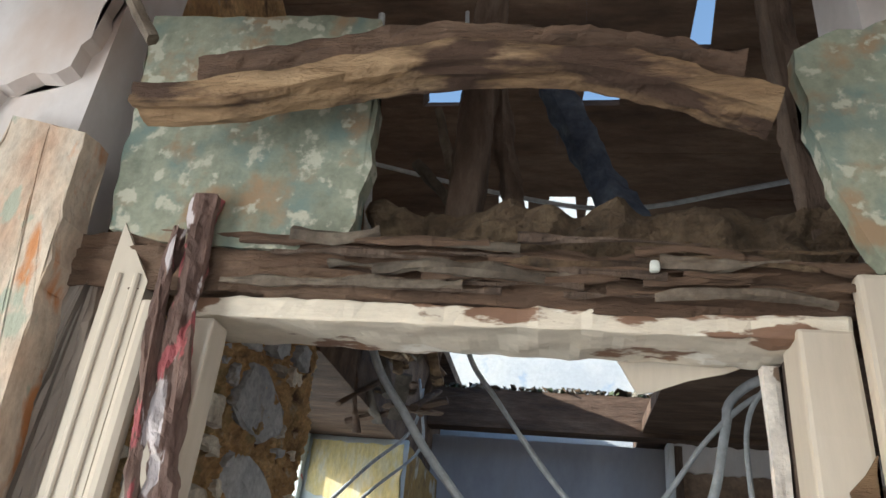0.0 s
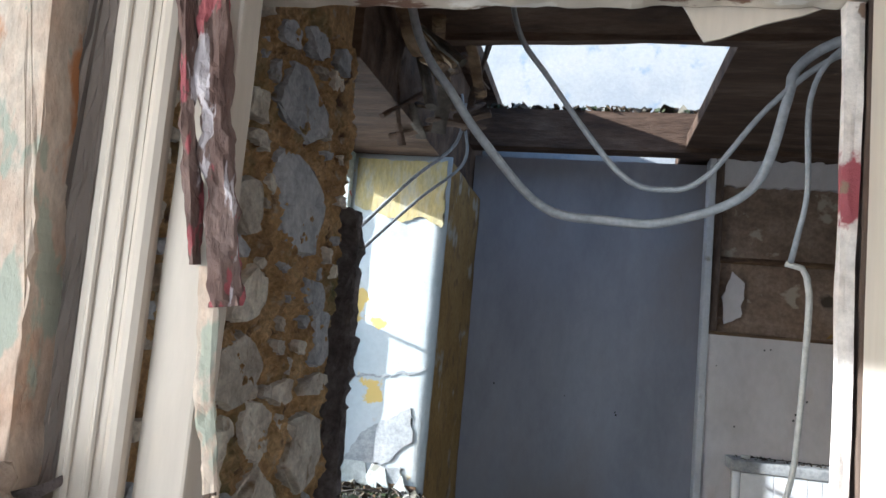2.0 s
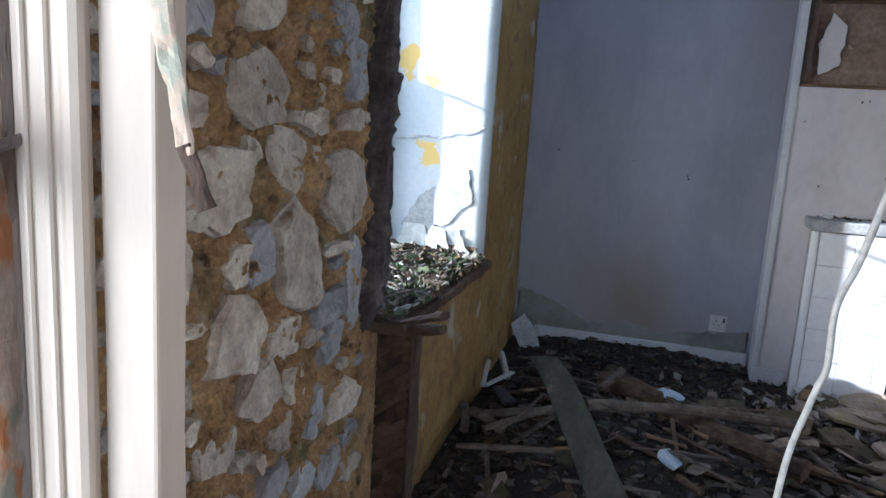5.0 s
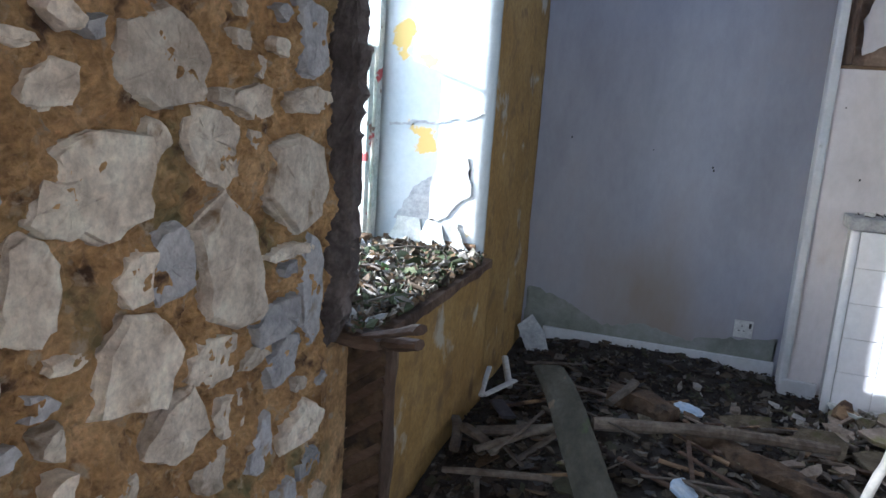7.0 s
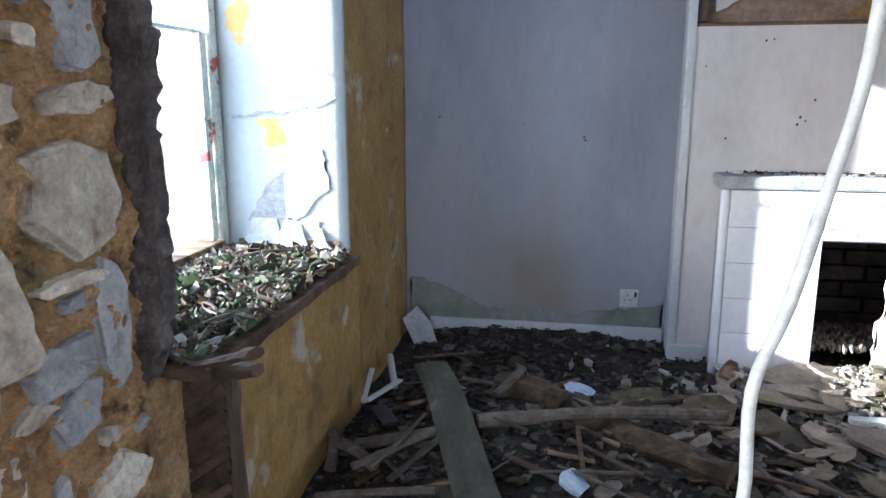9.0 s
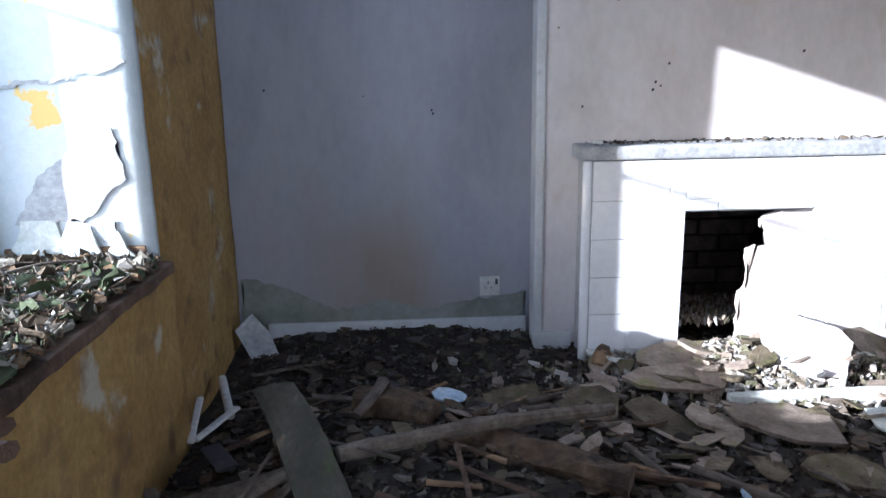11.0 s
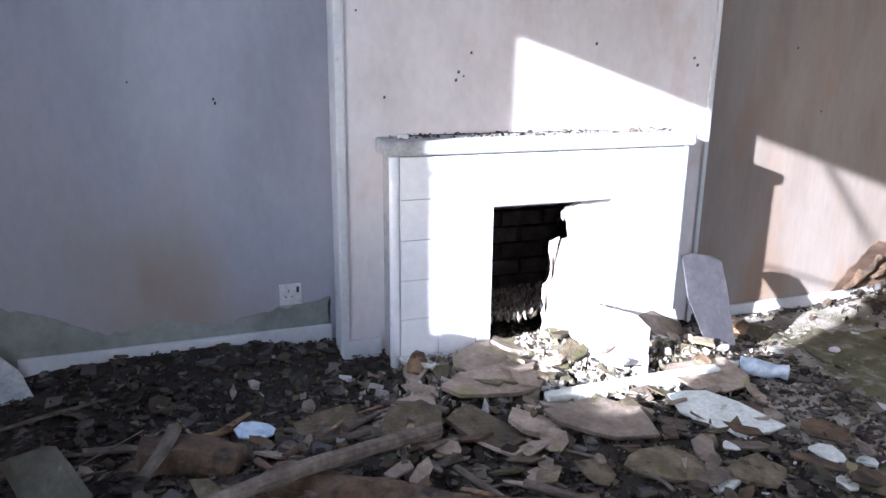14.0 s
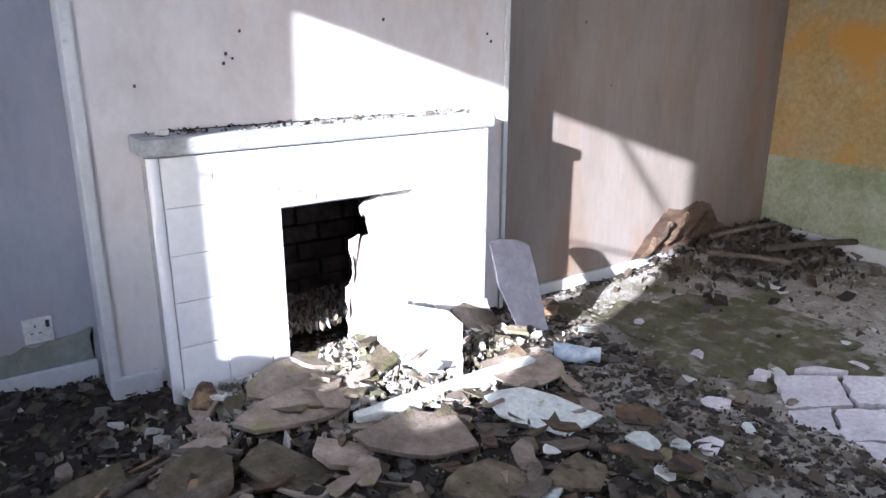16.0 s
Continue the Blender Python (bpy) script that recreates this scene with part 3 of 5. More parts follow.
keep(link_mesh("plaster_gap", bumpy(bm, 0.010, 24, 0.04), M_TAN), door, "rough exposed plaster between post and architrave")
bm = ragged([(-1.62, -0.1), (-1.365, -0.1), (-1.365, 1.0), (-1.395, 1.6), (-1.43, 2.05), (-1.56, 2.08), (-1.60, 1.6)], 0.06, lambda u, v, d: (u, YD - 0.10 + d, v), 0.006)
keep(link_mesh("post", bumpy(bm, 0.005, 9, 0.05), M_POST), door, "post with flaking pink and white paint")
# right side
keep(link_mesh("jamb", bumpy(block((-0.462, YD - 0.06, -0.1), (-0.40, YD + 0.006, 1.80), 0.005), 0.0015, 8, 0.15), M_CASING), door)
keep(link_mesh("architrave", block((-0.398, YD - 0.085, -0.1), (-0.30, YD - 0.06, 1.86), 0.006), M_CASING), door)
keep(link_mesh("chipped_patch", ragged([(-0.425, 1.42), (-0.402, 1.42), (-0.402, 1.66), (-0.43, 1.62)], 0.004, lambda u, v, d: (u, YD - 0.064 + d, v), 0.006, 0.02), M_WORM), door, "bare orange wood where paint has chipped away")
keep(link_mesh("far_stop", beam([(-0.470, YD + 0.045, -0.1), (-0.470, YD + 0.045, 0.9), (-0.468, YD + 0.045, 1.785)], 0.018, 0.018, 0.003, 12, 0.02, 0.9, 30, up=(0, 1, 0)), M_STOPRED), door, "leaning stop with red and white flaking paint")
# far jamb coloured dark to stand in for the shadow gap behind the stop
keep(link_mesh("far_jamb", bumpy(block((-0.455, YD + 0.01, -0.1), (-0.40, YD + 0.069, 1.82), 0.003), 0.003, 14, 0.06), M_ROTV), door)
# lintel
keep(link_mesh("head_board", bumpy(block((-1.246, YD - 0.05, 1.789), (-0.40, YD + 0.06, 1.818), 0.004), 0.005, 22, 0.025), M_CHIPPED), door)
keep(link_mesh("hanging_flake", ragged([(-0.66, 1.80), (-0.47, 1.81), (-0.50, 1.79), (-0.63, 1.745)], 0.004, lambda u, v, d: (u, YD + 0.062 + d, v), 0.006), M_CASING), door)
keep(link_mesh("lintel", beam([(-1.46, YD + 0.01, 1.868), (-1.1, YD + 0.0, 1.862), (-0.7, YD + 0.01, 1.855), (-0.28, YD + 0.01, 1.85)], 0.12, 0.082, 0.009, 28, 0.012, 0.9, 55), M_ROT), door, "rotten split lintel timber")
rng = random.Random(55)
for i in range(26):
    ln, z = rng.uniform(0.10, 0.34), rng.uniform(1.826, 1.905)
    x = rng.uniform(-1.20 + ln / 2, -0.34 - ln / 2)
    y = YD - 0.062 - rng.uniform(0.0, 0.012)
    w = rng.uniform(0.006, 0.02)
    mt = rng.choice([M_ROT, M_ROT, M_LOG, M_ROTV, M_STICK]) if x > -0.95 else rng.choice([M_ROT, M_ROTV, M_STICK])
    keep(link_mesh("splinter", beam([(x - ln / 2, y, z), (x, y - rng.uniform(0.0, 0.006), z + rng.uniform(-0.005, 0.005)), (x + ln / 2, y, z + rng.uniform(-0.008, 0.008))], 0.012, w, 0.005, 8, 0.014, 0.8, 70, taper=(rng.uniform(0.4, 1), rng.uniform(0.2, 1))), mt), door)
for dx, z, ln in ((-0.86, 1.852, 0.22), (-0.52, 1.828, 0.2), ):
    keep(link_mesh("splinter", beam([(dx - ln / 2, YD - 0.07, z), (dx, YD - 0.078, z + 0.004), (dx + ln / 2, YD - 0.072, z - 0.006)], 0.012, 0.012, 0.005, 8, 0.012, 0.8, 70), M_STICK), door)
keep(link_mesh("bolt_head", bumpy(block((-0.625, YD - 0.082, 1.858), (-0.614, YD - 0.068, 1.872), 0.004), 0.002, 40, 0.02), M_PALE), door)

red_strip = thing("broken_strip", -1.19, YD - 0.06, 1.4, "upright broken wooden strip with red paint flakes", "wood strip")
keep(link_mesh("strip", beam([(-1.222, YD - 0.075, 1.955), (-1.214, YD - 0.075, 1.82), (-1.196, YD - 0.07, 1.65), (-1.158, YD - 0.045, 1.375)], 0.036, 0.026, 0.007, 16, 0.008, 0.8, 80, up=(0, 1, 0)), M_REDSTRIP), red_strip)
keep(link_mesh("ridge", beam([(-1.245, YD - 0.085, 1.90), (-1.232, YD - 0.085, 1.7), (-1.198, YD - 0.06, 1.42)], 0.014, 0.022, 0.006, 10, 0.008, 0.8, 80, up=(0, 1, 0)), M_REDSTRIP), red_strip)
keep(link_mesh("peeled_splinter", beam([(-1.182, YD - 0.05, 1.42), (-1.172, YD - 0.05, 1.30), (-1.158, YD - 0.05, 1.22), (-1.145, YD - 0.05, 1.155)], 0.022, 0.008, 0.004, 10, 0.008, 0.8, 70, up=(0, 1, 0), taper=(1.2, 0.8)), M_POST), red_strip, "peeled splinter with white paint")
keep(link_mesh("splinter_end", beam([(-1.147, YD - 0.05, 1.165), (-1.136, YD - 0.05, 1.135), (-1.124, YD - 0.05, 1.105)], 0.020, 0.010, 0.003, 10, 0.008, 0.8, 70, up=(0, 1, 0)), M_ROTV), red_strip)

latch = thing("rusted_latch", -1.40, YD - 0.16, 1.13, "lumpy corroded latch on the door post", "latch")
bm = bmesh.new()
for cx, cz, r in ((-1.40, 1.14, 0.034), (-1.355, 1.132, 0.03), (-1.375, 1.165, 0.028), (-1.345, 1.115, 0.022)):
    ret = bmesh.ops.create_icosphere(bm, subdivisions=3, radius=r, matrix=Matrix.Translation((cx, YD - 0.135, cz)))
    for v in ret["verts"]:
        v.co += (v.co - Vector((cx, YD - 0.135, cz))) * 0.5 * fbm(v.co, 40)
keep(link_mesh("knob", bm, M_SLAB), latch)
keep(link_mesh("bar", beam([(-1.36, YD - 0.115, 1.14), (-1.335, YD - 0.09, 1.15), (-1.325, YD - 0.06, 1.16)], 0.014, 0.02, 0.004, 8, 0.015), M_RENDER), latch)

# ---- above the lintel ----
bm = ragged([(-1.37, 1.91), (-1.24, 1.89), (-1.02, 1.885), (-1.01, 1.93), (-1.0, 2.02), (-1.02, 2.30), (-1.42, 2.32)], 0.03, lambda u, v, d: (u, YD - 0.06 + d, v), 0.008)
tagged(link_mesh("plaster_remnant", bm, M_TEAL), "green-stained plaster remnant above the door", "plaster")
bm = ragged([(-0.437, 2.18), (-0.43, 2.05), (-0.405, 1.94), (-0.373, 1.86), (-0.3, 1.84), (0.3, 1.84), (0.3, 2.35), (-0.33, 2.22)], 0.03, lambda u, v, d: (u, YD - 0.105 + d, v), 0.010)
tagged(link_mesh("plaster_remnant", bm, M_TEAL), "torn grey-green plaster remnant beside the lintel", "plaster")
arch = thing("arched_beam", -0.9, -3.2, 2.05, "bowed worm-eaten timber beam over the doorway", "beam")
keep(link_mesh("timber", beam([(-1.30, -3.2, 2.045), (-1.15, -3.2, 2.052), (-0.92, -3.2, 2.10), (-0.7, -3.2, 2.09), (-0.49, -3.2, 2.02)], 0.06, 0.034, 0.005, 20, 0.008, 0.75, 45), M_WORM), arch)
keep(link_mesh("dark_crown", beam([(-1.22, -3.19, 2.09), (-1.0, -3.19, 2.125), (-0.8, -3.19, 2.14), (-0.52, -3.19, 2.085)], 0.06, 0.05, 0.008, 16, 0.01, 0.7, 50), M_ROT), arch)
for nm, pts, w, h, mt, lab in (
        ("wall_stud", [(-0.895, -2.9, 1.87), (-0.89, -2.9, 2.1), (-0.875, -2.9, 2.55)], 0.055, 0.06, M_ROTV, "dark bark-covered upright stud above the door"),
        ("wall_stud", [(-0.36, -2.95, 1.88), (-0.375, -2.95, 2.1), (-0.40, -2.95, 2.75)], 0.05, 0.05, M_ROTV, "dark upright stud beside torn plaster"),
        ("fallen_strut", [(-0.585, -2.84, 1.97), (-0.60, -2.78, 2.08), (-0.66, -2.7, 2.25), (-0.76, -2.7, 2.48)], 0.07, 0.06, M_BLUEW, "blue-grey weathered strut leaning on rubble"),
        ("fallen_strut", [(-0.80, -2.87, 1.97), (-0.84, -2.8, 2.25), (-0.88, -2.78, 2.5)], 0.035, 0.03, M_ROTV, "thin weathered lath leaning on rubble"),
        ("fallen_lath", [(-1.02, -2.75, 2.25), (-0.95, -2.75, 2.17), (-0.85, -2.86, 1.98)], 0.025, 0.02, M_STICK, "broken lath above the door"),
        ("fallen_lath", [(-1.0, -2.7, 2.42), (-0.95, -2.72, 2.25), (-0.86, -2.88, 1.98)], 0.02, 0.02, M_STICK, "broken lath above the door"),
        ("roof_batten", [(-1.6, -2.0, 2.40), (0.0, -2.0, 2.41), (3.8, -2.0, 2.40)], 0.05, 0.045, M_WORM, "horizontal roof batten in shade"),
        ("roof_batten", [(-1.6, -2.1, 2.34), (0.0, -2.1, 2.34), (3.8, -2.1, 2.35)], 0.04, 0.03, M_WORM, "horizontal roof batten in shade"),
        ("overhead_timber", [(-1.5, -3.35, 2.26), (-0.9, -3.3, 2.24), (-0.2, -3.3, 2.25)], 0.12, 0.09, M_WORM, "split timber rail over the doorway"),
        ("overhead_timber", [(-1.7, -3.42, 2.36), (-1.1, -3.42, 2.30), (-0.3, -3.40, 2.36)], 0.12, 0.10, M_ROT, "rotten board over the doorway"),
        ("split_lath", [(-1.30, -3.22, 2.14), (-1.40, -3.28, 2.30), (-1.46, -3.32, 2.42)], 0.025, 0.016, M_STICK, "pale split lath hanging by the post")):
    tagged(link_mesh(nm, beam(pts, w, h, 0.006 if w > 0.03 else 0.002, 14, 0.012, 0.7, 55), mt), lab, "timber")
# rubble infill over the lintel
bm = bumpy(block((-1.02, -2.99, 1.895), (-0.33, -2.86, 2.02), 0.02), 0.032, 16, 0.014)
tagged(link_mesh("rubble_infill", bm, M_CLAY), "crumbling clay and straw infill over the lintel", "rubble")
bm = ragged([(-2.0, 2.05), (-1.67, 2.0), (-1.62, 2.14), (-1.5, 2.18), (-1.45, 2.5), (-2.0, 2.6)], 0.03, lambda u, v, d: (u, YD - 0.10 + d, v), 0.014)
tagged(link_mesh("plaster_remnant", bm, M_PINK), "cracked white plaster sheet beside the post", "plaster")

# splintered timbers over the window's near corner
rng = random.Random(12)
for i in range(22):
    c = Vector((rng.uniform(-1.52, -1.22), rng.uniform(-1.75, -0.9), rng.uniform(2.16, 2.46)))
    d = Vector((rng.uniform(-0.2, 0.5), rng.uniform(-0.5, 0.7), rng.uniform(-0.5, 0.35))).normalized() * rng.uniform(0.10, 0.24)
    tagged(link_mesh("splintered_timber", beam([c - d, c, c + d], rng.uniform(0.025, 0.07), rng.uniform(0.012, 0.03), 0.006, 8, 0.04, 0.7, 24), rng.choice([M_ROT, M_WORM, M_STICK, M_ROT])), "splintered rotten timber hanging over the window", "timber", "splintered timbers over the window")
tagged(link_mesh("ceiling_joist", beam([(-1.5, -1.38, 2.44), (0.2, -1.38, 2.45), (3.8, -1.38, 2.45)], 0.08, 0.09, 0.008, 10, 0.06), M_ROT), "rotten joist at the edge of the ceiling", "joist")

# ---- window ----
win = thing("window_1", -1.9, -1.2, 0.62, "broken window with peeling teal and white frame, no glass", "window", kind="structure")


def stick_frame(nm, lo, hi, mt=M_FRAME):
    return keep(link_mesh(nm, bumpy(block(lo, hi, 0.006), 0.002, 25, 0.06), mt), win)


stick_frame("stile", (-1.95, -0.68, 0.6), (-1.88, -0.630, 2.155))
stick_frame("stile", (-1.95, -1.83, 0.6), (-1.88, -1.66, 2.155))
stick_frame("casement_stile", (-1.925, -0.735, 0.665), (-1.89, -0.690, 1.40))
stick_frame("transom", (-1.93, -1.66, 1.396), (-1.91, -0.68, 1.411))
stick_frame("head", (-1.95, -1.77, 2.02), (-1.88, -0.68, 2.155))
stick_frame("sill_rail", (-1.96, -1.77, 0.6), (-1.86, -0.70, 0.665), M_WORM)
stick_frame("fallen_bar", (-1.84, -0.64, 0.63), (-1.44, -0.632, 0.66), M_WORM)
for u0, u1, h0 in ((-1.82, -1.66, 0.13), (-1.70, -1.56, 0.10), (-1.56, -1.47, 0.06)):
    keep(link_mesh("fallen_plaster", ragged([(u0, 0.62), (u1, 0.63), (u1 - 0.03, 0.62 + h0), (u0 + 0.05, 0.64 + h0)], 0.012, lambda u, v, d: (u, -0.66 + d + (v - 0.62) * 0.2, v), 0.01), M_PALE), win)

for pts in ([(-1.80, 0.72), (-1.60, 0.74), (-1.47, 0.86), (-1.50, 1.0), (-1.62, 0.93), (-1.72, 0.86)], [(-1.84, 1.10), (-1.62, 1.125), (-1.44, 1.17), (-1.44, 1.18), (-1.62, 1.135), (-1.84, 1.112)], [(-1.66, 0.66), (-1.52, 0.66), (-1.52, 0.74), (-1.57, 0.72), (-1.64, 0.75)]):
    keep(link_mesh("plaster_scar", ragged(pts, 0.005, lambda u, v, d: (u, -0.636 + d, v), 0.014, 0.012), M_MANTEL), win, "grey scar where paint has fallen")

bm = ragged([(-1.86, 1.90), (-1.74, 1.87), (-1.62, 1.84), (-1.55, 1.87), (-1.43, 1.82), (-1.43, 2.13), (-1.86, 2.13)], 0.004, lambda u, v, d: (u, -0.6355 + d, v), 0.012, 0.015)
keep(link_mesh("distemper_band", bm, material("thin ochre wash over pale blue", [(0.50, 0.46, 0.32), (0.52, 0.42, 0.19), (0.48, 0.50, 0.46)], 9, 0.8, 0.2, 40, stretch=(1.5, 1, 0.5))), win, "ochre distemper left at the head of the reveal")

# ---- fireplace ----
fp = thing("fireplace", 0.63, 0.1, 0, "white-tiled fireplace surround, broken and half buried in rubble", "fireplace")
FX0, FX1, OX0, OX1, OZ = 0.0, 1.27, 0.40, 0.92, 0.595
for lo, hi in (((FX0 + 0.012, 0.008, -0.1), (OX0, YB, 0.80)), ((OX1, 0.008, -0.1), (FX1, YB, 0.80)), ((OX0, 0.008, OZ), (OX1, YB, 0.80))):
    keep(link_mesh("core", block(lo, hi), M_GROUT), fp)
keep(link_mesh("mantel_shelf", bumpy(block((FX0 - 0.02, -0.012, 0.803), (FX1 + 0.03, YB + 0.0, 0.858), 0.012), 0.0015, 12, 0.2), M_MANTEL), fp, "grey dusty mantel shelf")
keep(link_mesh("bullnose", beam([(FX0 + 0.012, 0.016, -0.08), (FX0 + 0.012, 0.016, 0.80)], 0.036, 0.036, 0.0, 12, 0.2, 0.3, up=(0, 1, 0)), M_TILE, True), fp, "rounded white edge tile")
keep(link_mesh("bullnose", beam([(FX1 - 0.012, 0.016, -0.08), (FX1 - 0.012, 0.016, 0.80)], 0.036, 0.036, 0.0, 12, 0.2, 0.3, up=(0, 1, 0)), M_TILE, True), fp, "rounded white edge tile")
tile_meshes = {}


def tile(x0, x1, z0, z1):
    w, h = round(x1 - x0, 3), round(z1 - z0, 3)
    if (w, h) not in tile_meshes:
        bm = block((0.0012, 0, 0.0012), (w - 0.0012, 0.012, h - 0.0012), 0.002)
        bmesh.ops.recalc_face_normals(bm, faces=bm.faces)
        m = bpy.data.meshes.new("tile")
        bm.to_mesh(m)
        bm.free()
        m.materials.append(M_TILE)
        tile_meshes[(w, h)] = m
    ob = new("tile", tile_meshes[(w, h)])
    ob.parent = fp
    ob.location = Vector((x0, random.uniform(-0.001, 0.0005), z0)) - fp.location
    return ob


rows = [-0.12, 0.034, 0.187, 0.34, 0.493, 0.645, 0.80]
cols = [0.03, 0.183, 0.336, 0.40]
for z0, z1 in zip(rows, rows[1:]):
    for x0, x1 in zip(cols, cols[1:]):
        tile(x0, x1, z0, z1)
    for x0, x1 in ((0.92, 0.97), (0.97, 1.105), (1.105, 1.24)):
        tile(x0, x1, z0, z1)
for i in range(4):
    tile(0.40 + i * 0.13, 0.53 + i * 0.13, 0.645, 0.80)
    tile(0.40 + i * 0.13, 0.53 + i * 0.13, 0.600, 0.645)
# firebox, one sooted brick at a time
keep(link_mesh("firebox_back", block((0.13, 0.52, -0.1), (0.99, 0.56, 0.86)), M_SOOT), fp)
rng = random.Random(5)
bm0 = block((-0.1, 0, -0.034), (0.1, 0.05, 0.034), 0.005)
brick_me = bpy.data.meshes.new("brick")
bmesh.ops.recalc_face_normals(bm0, faces=bm0.faces)
bm0.to_mesh(brick_me)
bm0.free()
brick_me.materials.append(M_SOOT)
for r in range(9):
    for c in range(5):
        b = new("brick", brick_me)
        b.parent = fp
        b.location = Vector((0.22 + c * 0.212 - 0.1 * (r % 2), 0.47 + rng.uniform(-0.008, 0.008), 0.05 + r * 0.077)) - fp.location
for x in (0.37, 0.945):
    keep(link_mesh("firebox_cheek", block((x - 0.03 + (0 if x < 0.5 else 0.02), YB + 0.002, -0.1), (x, 0.47, 0.8)), M_SOOT), fp)
keep(link_mesh("firebox_throat", block((0.36, YB + 0.002, 0.62), (0.97, 0.5, 0.66)), M_SOOT), fp)
keep(link_mesh("broken_panel", ragged([(0.66, 0.0), (0.95, 0.0), (0.95, 0.59), (0.80, 0.585), (0.72, 0.55), (0.74, 0.45), (0.67, 0.43), (0.69, 0.30), (0.655, 0.22)], 0.03, lambda u, v, d: (u, 0.03 + d, v), 0.012), M_PINK), fp, "broken plaster panel closing half the hearth")
bm = bmesh.new()
rng = random.Random(21)
keep(link_mesh("hearth_kerb", bumpy(block((0.42, -0.46, -0.06), (1.15, -0.41, 0.03), 0.01), 0.006, 12, 0.05), M_PALE), fp, "pale cracked hearth kerb")

bm = ragged([(-1.40, 0.05), (-0.18, 0.06), (-0.18, 0.20), (-0.40, 0.17), (-0.6, 0.13), (-0.8, 0.18), (-1.0, 0.14), (-1.2, 0.24), (-1.40, 0.30)], 0.003, lambda u, v, d: (u, YA - 0.006 + d, v), 0.015)
tagged(link_mesh("damp_bloom", bm, material("greenish damp bloom", [(0.17, 0.18, 0.155), (0.24, 0.25, 0.225), (0.31, 0.315, 0.31)], 5, 0.9, 0.1, 40, grain_range=(0.9, 1.05))), "greenish damp bloom along the foot of the plaster", "stain")

# ---- socket and marks on the walls ----
sock = thing("wall_socket", -0.330, YA, 0.19, "white plastic wall power socket above the skirting", "socket")
keep(link_mesh("plate", block((-0.373, YA - 0.012, 0.187), (-0.287, YA - 0.001, 0.273), 0.003), M_PLASTIC), sock)
for dx, dz, w, h in ((0, 0.018, 0.004, 0.009), (-0.012, -0.006, 0.008, 0.004), (0.012, -0.006, 0.008, 0.004)):
    keep(link_mesh("pin_hole", block((-0.338 + dx - w / 2, YA - 0.0135, 0.228 + dz - h / 2), (-0.338 + dx + w / 2, YA - 0.0115, 0.228 + dz + h / 2)), M_DARK), sock)
keep(link_mesh("switch_rocker", block((-0.307, YA - 0.017, 0.238), (-0.296, YA - 0.0115, 0.262), 0.002), M_DARK), sock)
for x, y, z in ((-0.57, YA, 0.99), (-0.565, YA, 0.976), (-1.25, YA, 1.08), (-0.85, YA, 1.05), (0.30, YB, 1.06), (0.33, YB, 1.075), (0.31, YB, 1.09), (0.02, YB, 1.0), (-0.08, YB, 1.3), (0.15, YB, 1.4), (0.18, YB, 1.405), (0.36, YB, 1.16), (0.9, YB, 1.2), (1.38, YB, 1.15), (1.40, YB, 1.12), (2.1, YA, 1.2), (2.3, YA, 0.9)):
    r = 0.0022 + 0.0022 * abs(math.sin(x * 37))
    tagged(link_mesh("wall_plug", ragged([(x - r, z - 1.4 * r), (x + r, z - r), (x + r, z + 1.5 * r), (x - r, z + r)], 0.004, lambda u, v, d, y=y: (u, y - 0.004 + d, v), 0.001, 0.004), M_DARK), "small dark nail hole in the plaster", "nail hole", "nail holes")

# ---- broken lining and sill ----
lath_panel = thing("lath_panel", -1.47, -1.66, 0.3, "broken end of the wall lining with diagonal laths", "lath panel")
keep(link_mesh("backing", bumpy(block((-1.60, -1.682, -0.1), (-1.35, -1.660, 0.56)), 0.004, 12, 0.06), M_ROTV), lath_panel)
for i in range(22):
    z = -0.14 + i * 0.031
    za, zb = max(-0.06, z), min(0.555, z + 0.15)
    xa, xb = -1.568 + 0.20 * (za - z) / 0.15, -1.568 + 0.20 * (zb - z) / 0.15
    if xb - xa > 0.03:
        keep(link_mesh("lath", beam([(xa, -1.690, za), (xb, -1.692, zb)], 0.012, 0.026, 0.004, 8, 0.03, 0.8, 40), M_LOG if i % 3 else M_ROT), lath_panel)
keep(link_mesh("edge_post", beam([(-1.355, -1.69, -0.05), (-1.352, -1.69, 0.58)], 0.03, 0.03, 0.006, 8, 0.03, 0.7, 30, up=(0, 1, 0)), M_ROTV), lath_panel)
keep(link_mesh("edge_post", beam([(-1.585, -1.70, -0.05), (-1.58, -1.70, 0.56)], 0.03, 0.04, 0.008, 8, 0.03, 0.7, 30, up=(0, 1, 0)), M_ROTV), lath_panel)
for pts, w, h, mt in (([(-1.60, -1.72, 0.60), (-1.45, -1.74, 0.60), (-1.24, -1.80, 0.665)], 0.05, 0.02, M_ROT), ([(-1.62, -1.66, 0.60), (-1.48, -1.72, 0.635), (-1.36, -1.74, 0.61)], 0.06, 0.015, M_RENDER), ([(-1.64, -1.60, 0.65), (-1.53, -1.70, 0.64), (-1.44, -1.74, 0.62)], 0.03, 0.015, M_STICK), ([(-1.42, -1.70, 0.585), (-1.33, -1.74, 0.60), (-1.25, -1.77, 0.62)], 0.04, 0.03, M_ROT), ([(-1.60, -1.69, 0.57), (-1.36, -1.685, 0.575)], 0.05, 0.04, M_ROT)):
    tagged(link_mesh("sill_splinter", beam(pts, w, h, 0.006, 8, 0.02, 0.7, 26), mt), "splintered rotten board at the end of the window sill", "wood splinter", "splinters on the sill")
